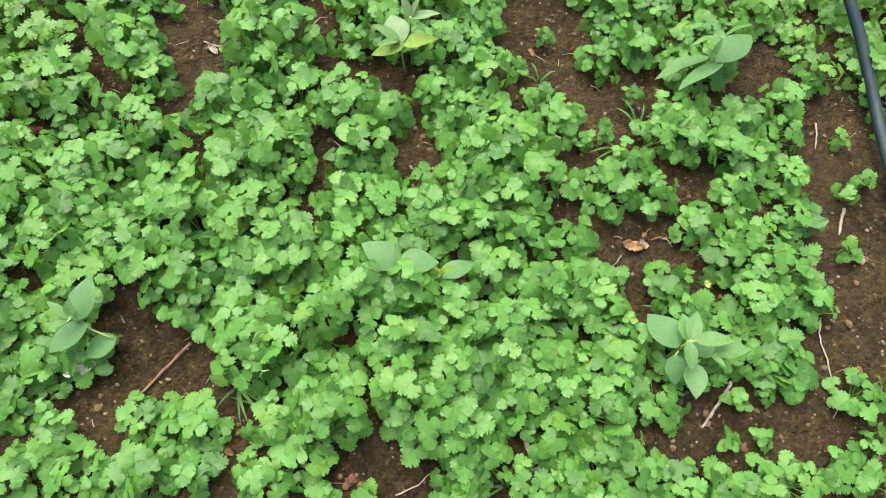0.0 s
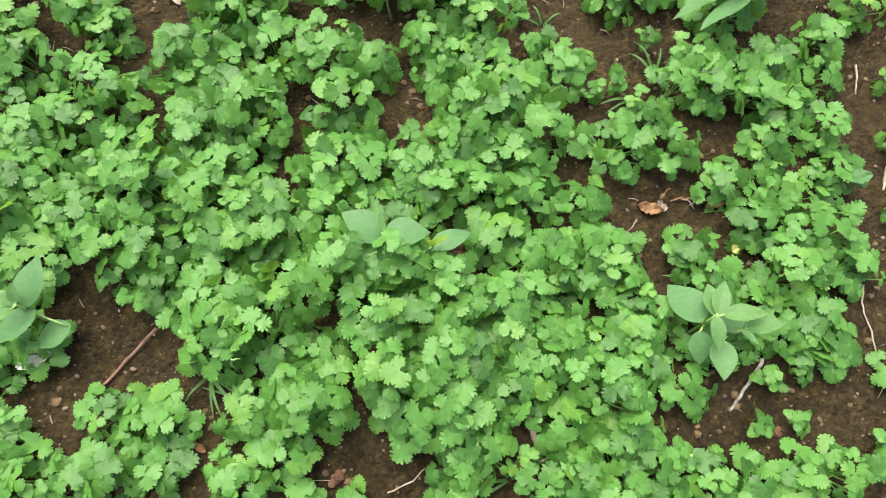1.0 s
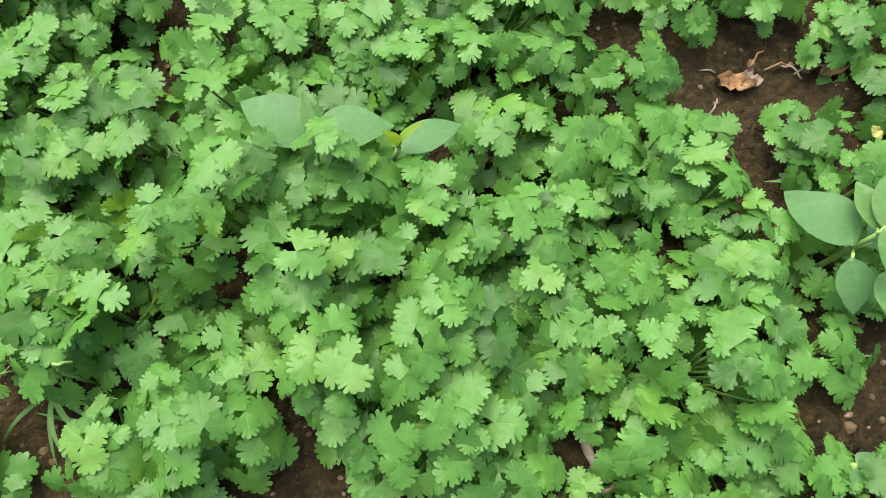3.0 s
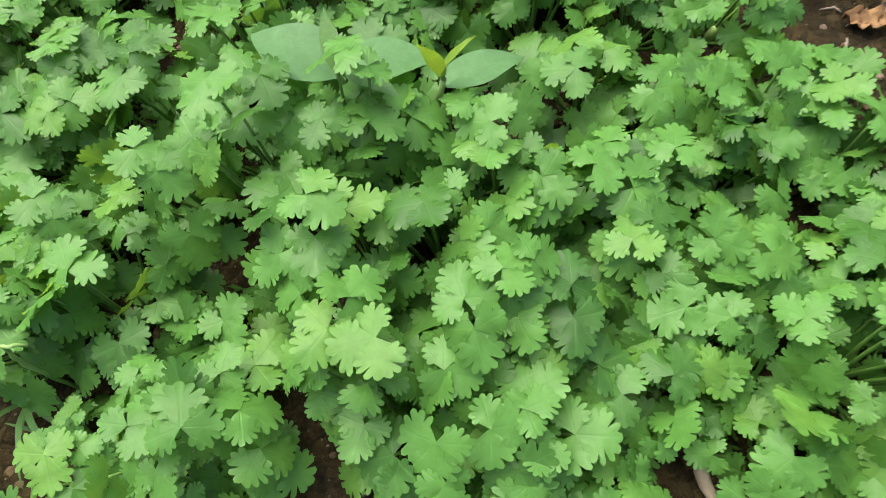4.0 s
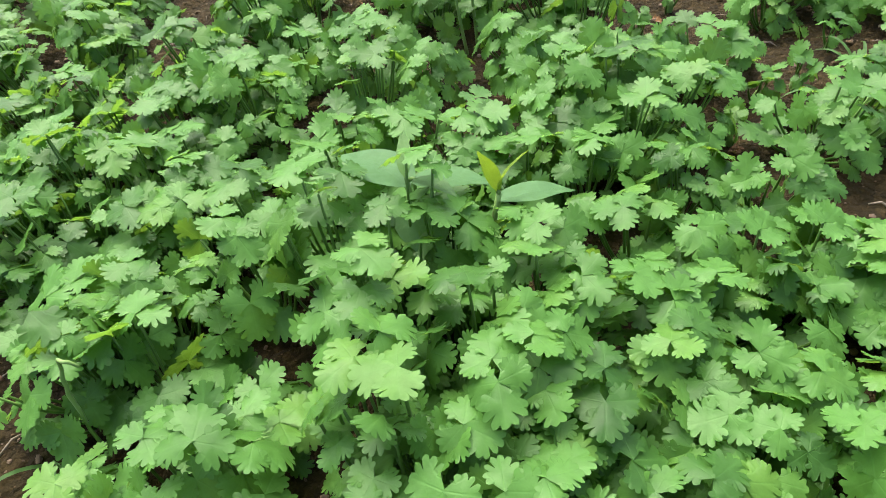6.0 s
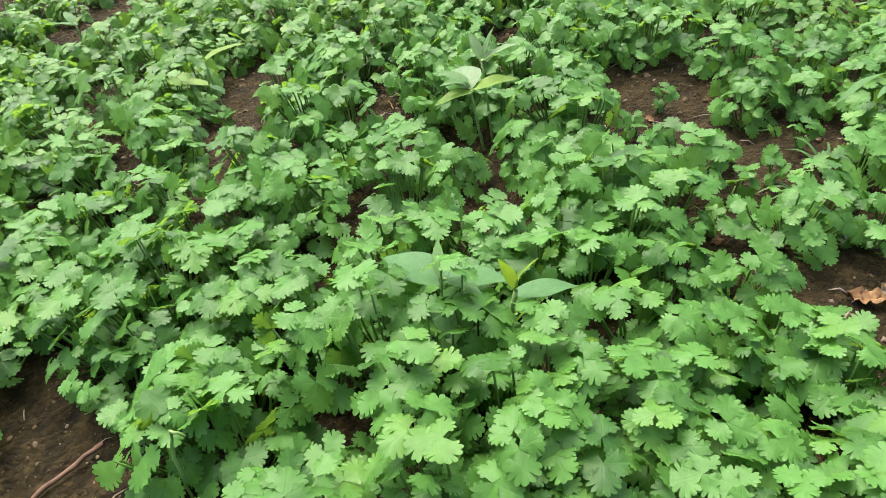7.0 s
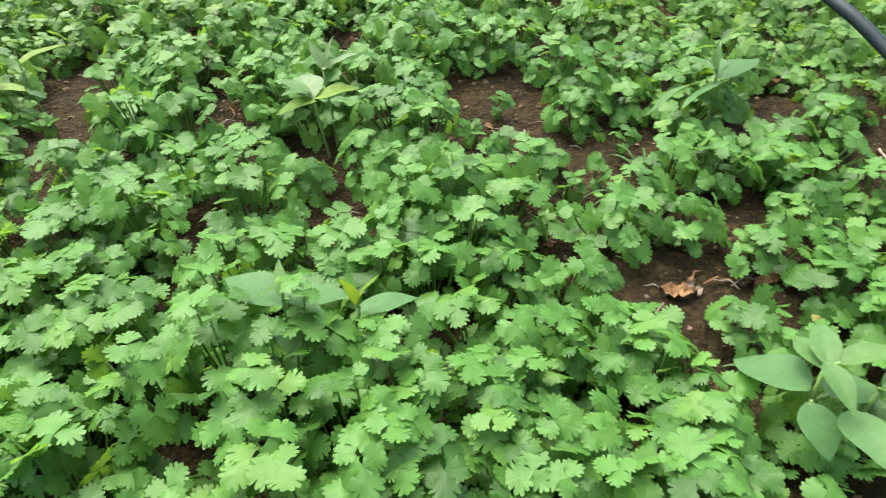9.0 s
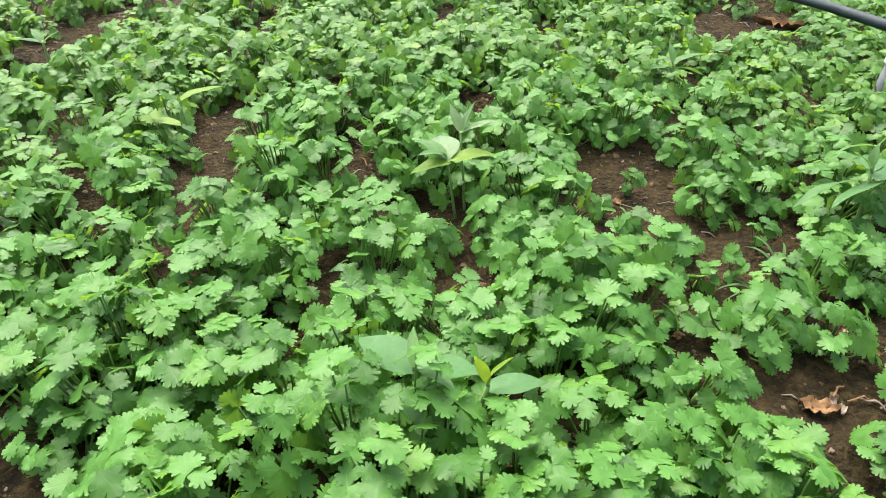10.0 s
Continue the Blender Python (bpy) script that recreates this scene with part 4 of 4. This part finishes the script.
grass_tuft(-0.228, 0.685, [(-0.020, 0.040, 0.030, 0.004), (0.016, -0.044, 0.018, 0.004)], "thin upright grass weed among coriander")


# ---------------------------------------------------------------- water pipes
def spline_points(knots, n):
    out = []
    k = [Vector(p) for p in knots]
    k = [2 * k[0] - k[1]] + k + [2 * k[-1] - k[-2]]
    for i in range(1, len(k) - 2):
        for j in range(n):
            t = j / n
            a, b, c, d = k[i - 1 : i + 3]
            out.append(0.5 * (2 * b + (c - a) * t + (2 * a - 5 * b + 4 * c - d) * t * t + (3 * b - a - 3 * c + d) * t ** 3))
    return out + [k[-2]]


def water_pipe():
    line = spline_points([(0.790, -0.600, 0.012), (0.745, 0.000, 0.014), (0.705, 0.400, 0.018), (0.687, 0.560, 0.027), (0.679, 0.630, 0.035), (0.659, 0.700, 0.058), (0.636, 0.750, 0.080), (0.618, 0.800, 0.092), (0.606, 0.880, 0.099), (0.596, 0.990, 0.100), (0.580, 1.050, 0.094), (0.556, 1.108, 0.090), (0.532, 1.165, 0.086), (0.467, 1.411, 0.050), (0.400, 1.620, 0.018), (0.340, 1.950, 0.014)], 10)
    v, f = tube(line, [0.0077] * len(line), 20)
    b = Build()
    b.add(v, f, 0)
    ob = b.make("water_pipe", [PIPE])
    return tagged(ob, "black polyethylene irrigation pipe running along the coriander bed", "pipe")


water_pipe()


def pvc_pipe():
    """A standing plastic pipe with a tee that carries the black hose."""
    a, d = Vector((0.5835, 0.987, 0.008)), Vector((0.14, 0.06, 1.0)).normalized()
    side = Vector((-0.022, 0.130, -0.003)).normalized()
    tee = d * 0.090
    ob = empty("pvc_pipe", Matrix.Translation(a))
    runs = (
        ("lower_pipe", PVC_GREY, d * -0.03, d * 0.060, 0.0104, "grey lower length of pipe"), ("tee", PVC, d * 0.052, d * 0.128, 0.0128, "white plastic tee"),
        ("collar", PVC, d * 0.049, d * 0.056, 0.0136, "raised white rim"), ("collar", PVC, d * 0.122, d * 0.130, 0.0136, "raised white rim"),
        ("hose_socket", PVC, tee - side * 0.024, tee + side * 0.024, 0.0116, "short white socket for the black hose"), ("upper_pipe", PVC_GREY, d * 0.126, d * 0.42, 0.0104, "grey upper length of pipe"),
    )
    for name, mat, s, e, r, label in runs:
        v, f = tube([s.lerp(e, k) for k in (0, 0.03, 0.5, 0.97, 1)], [r * 0.93, r, r, r, r * 0.93], 24)
        b = Build()
        b.add(v, f, 0)
        b.make(name, [mat], ob, label)
    return tagged(ob, "standing grey plastic pipe with a white tee holding black hose", "pipe")


pvc_pipe()


# ---------------------------------------------------------------- clods, grit and litter
def lump(r, size):
    """A rough angular lump."""
    t = (1 + 5 ** 0.5) / 2
    pts = [(-1, t, 0), (1, t, 0), (-1, -t, 0), (1, -t, 0), (0, -1, t), (0, 1, t), (0, -1, -t), (0, 1, -t), (t, 0, -1), (t, 0, 1), (-t, 0, -1), (-t, 0, 1)]
    faces = [(0, 11, 5), (0, 5, 1), (0, 1, 7), (0, 7, 10), (0, 10, 11), (1, 5, 9), (5, 11, 4), (11, 10, 2), (10, 7, 6), (7, 1, 8), (3, 9, 4), (3, 4, 2), (3, 2, 6), (3, 6, 8), (3, 8, 9), (4, 9, 5), (2, 4, 11), (6, 2, 10), (8, 6, 7), (9, 8, 1)]
    sx, sy, sz = r.uniform(0.8, 1.25), r.uniform(0.7, 1.1), r.uniform(0.5, 0.85)
    verts = []
    for p in pts:
        v = Vector(p).normalized() * r.uniform(0.72, 1.15)
        verts.append(Vector((v.x * sx, v.y * sy, v.z * sz)) * size)
    m = pose(0, 0, 0, r.uniform(-30, 30), r.uniform(-30, 30), r.uniform(0, 360))
    return turned(verts, m), faces


def clod(x, y, size, seed):
    r = random.Random(seed)
    b = Build()
    v, f = lump(r, size)
    b.add(v, f, 0)
    for _ in range(3):
        v, f = lump(r, size * r.uniform(0.4, 0.7))
        o = Vector((r.uniform(-1, 1), r.uniform(-1, 1), r.uniform(-0.2, 0.3))) * size * 0.7
        b.add([p + o for p in v], f, 0)
    ob = b.make("soil_clod", [CLOD], smooth=False)
    ob.matrix_basis = pose(x, y, ground_height(x, y) + size * 0.25)
    return tagged(ob, "reddish-brown crumbly clod of earth on the soil", "clod", "earth clods")


for k, (x, y, s) in enumerate([(0.011, 0.454, 0.008), (0.046, 0.447, 0.009), (-0.450, 0.488, 0.010), (0.101, 0.372, 0.007), (0.113, 0.359, 0.006), (0.090, 0.363, 0.005), (0.005, 0.710, 0.013), (0.001, 0.081, 0.009), (0.183, 0.097, 0.010), (0.422, 0.408, 0.007), (0.398, 0.403, 0.006), (0.405, 0.301, 0.006), (0.241, 0.459, 0.006), (0.462, 0.142, 0.006), (-0.318, 0.119, 0.006), (-0.292, 0.686, 0.008), (0.016, 0.438, 0.005), (0.614, 0.242, 0.006)]):
    clod(x, y, s, k)


def scatter(name, mat, count, lo, hi, seed, label, category):
    """Small lumps strewn over the soil as one loose mass, thicker where it lies bare."""
    r = random.Random(seed)
    b = Build()
    n = 0
    while n < count:
        x, y = r.uniform(-0.85, 0.85), -0.05 + 1.6 * r.random() ** 1.25
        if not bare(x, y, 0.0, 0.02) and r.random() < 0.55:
            continue
        size = lo + (hi - lo) * r.random() ** 3
        v, f = lump(r, size)
        o = Vector((x, y, ground_height(x, y) + 0.15 * size))
        b.add([p + o for p in v], f, 0)
        n += 1
    tagged(b.make(name, [mat], smooth=False), label, category, kind="stuff")


scatter("grit", PEBBLE, 3600, 0.0006, 0.0034, 11, "pale and brown grit strewn over the soil", "grit")
scatter("crumbs", CRUMB, 2600, 0.0010, 0.0060, 12, "reddish-brown crumbs of earth strewn over the soil", "earth")


def litter():
    r = random.Random(21)
    b = Build()
    for _ in range(420):
        x, y, a = r.uniform(-0.85, 0.8), r.uniform(0.0, 1.5), r.uniform(0, 6.3)
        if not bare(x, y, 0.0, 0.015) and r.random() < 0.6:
            continue
        ln = r.uniform(0.006, 0.03)
        c, s = math.cos(a) * ln / 2, math.sin(a) * ln / 2
        p = [(x - c, y - s, ground_height(x - c, y - s) + 0.0008), (x + r.uniform(-0.1, 0.1) * ln, y + r.uniform(-0.1, 0.1) * ln, ground_height(x, y) + r.uniform(0.001, 0.004)), (x + c, y + s, ground_height(x + c, y + s) + 0.0008)]
        w = r.uniform(0.0003, 0.0009)
        v, f = tube(p, [w, w * 0.9, w * 0.5], 4)
        b.add(v, f, 0)
    tagged(b.make("straw_litter", [STRAW]), "thin dry straw and root bits strewn over the soil", "litter", kind="stuff")


litter()
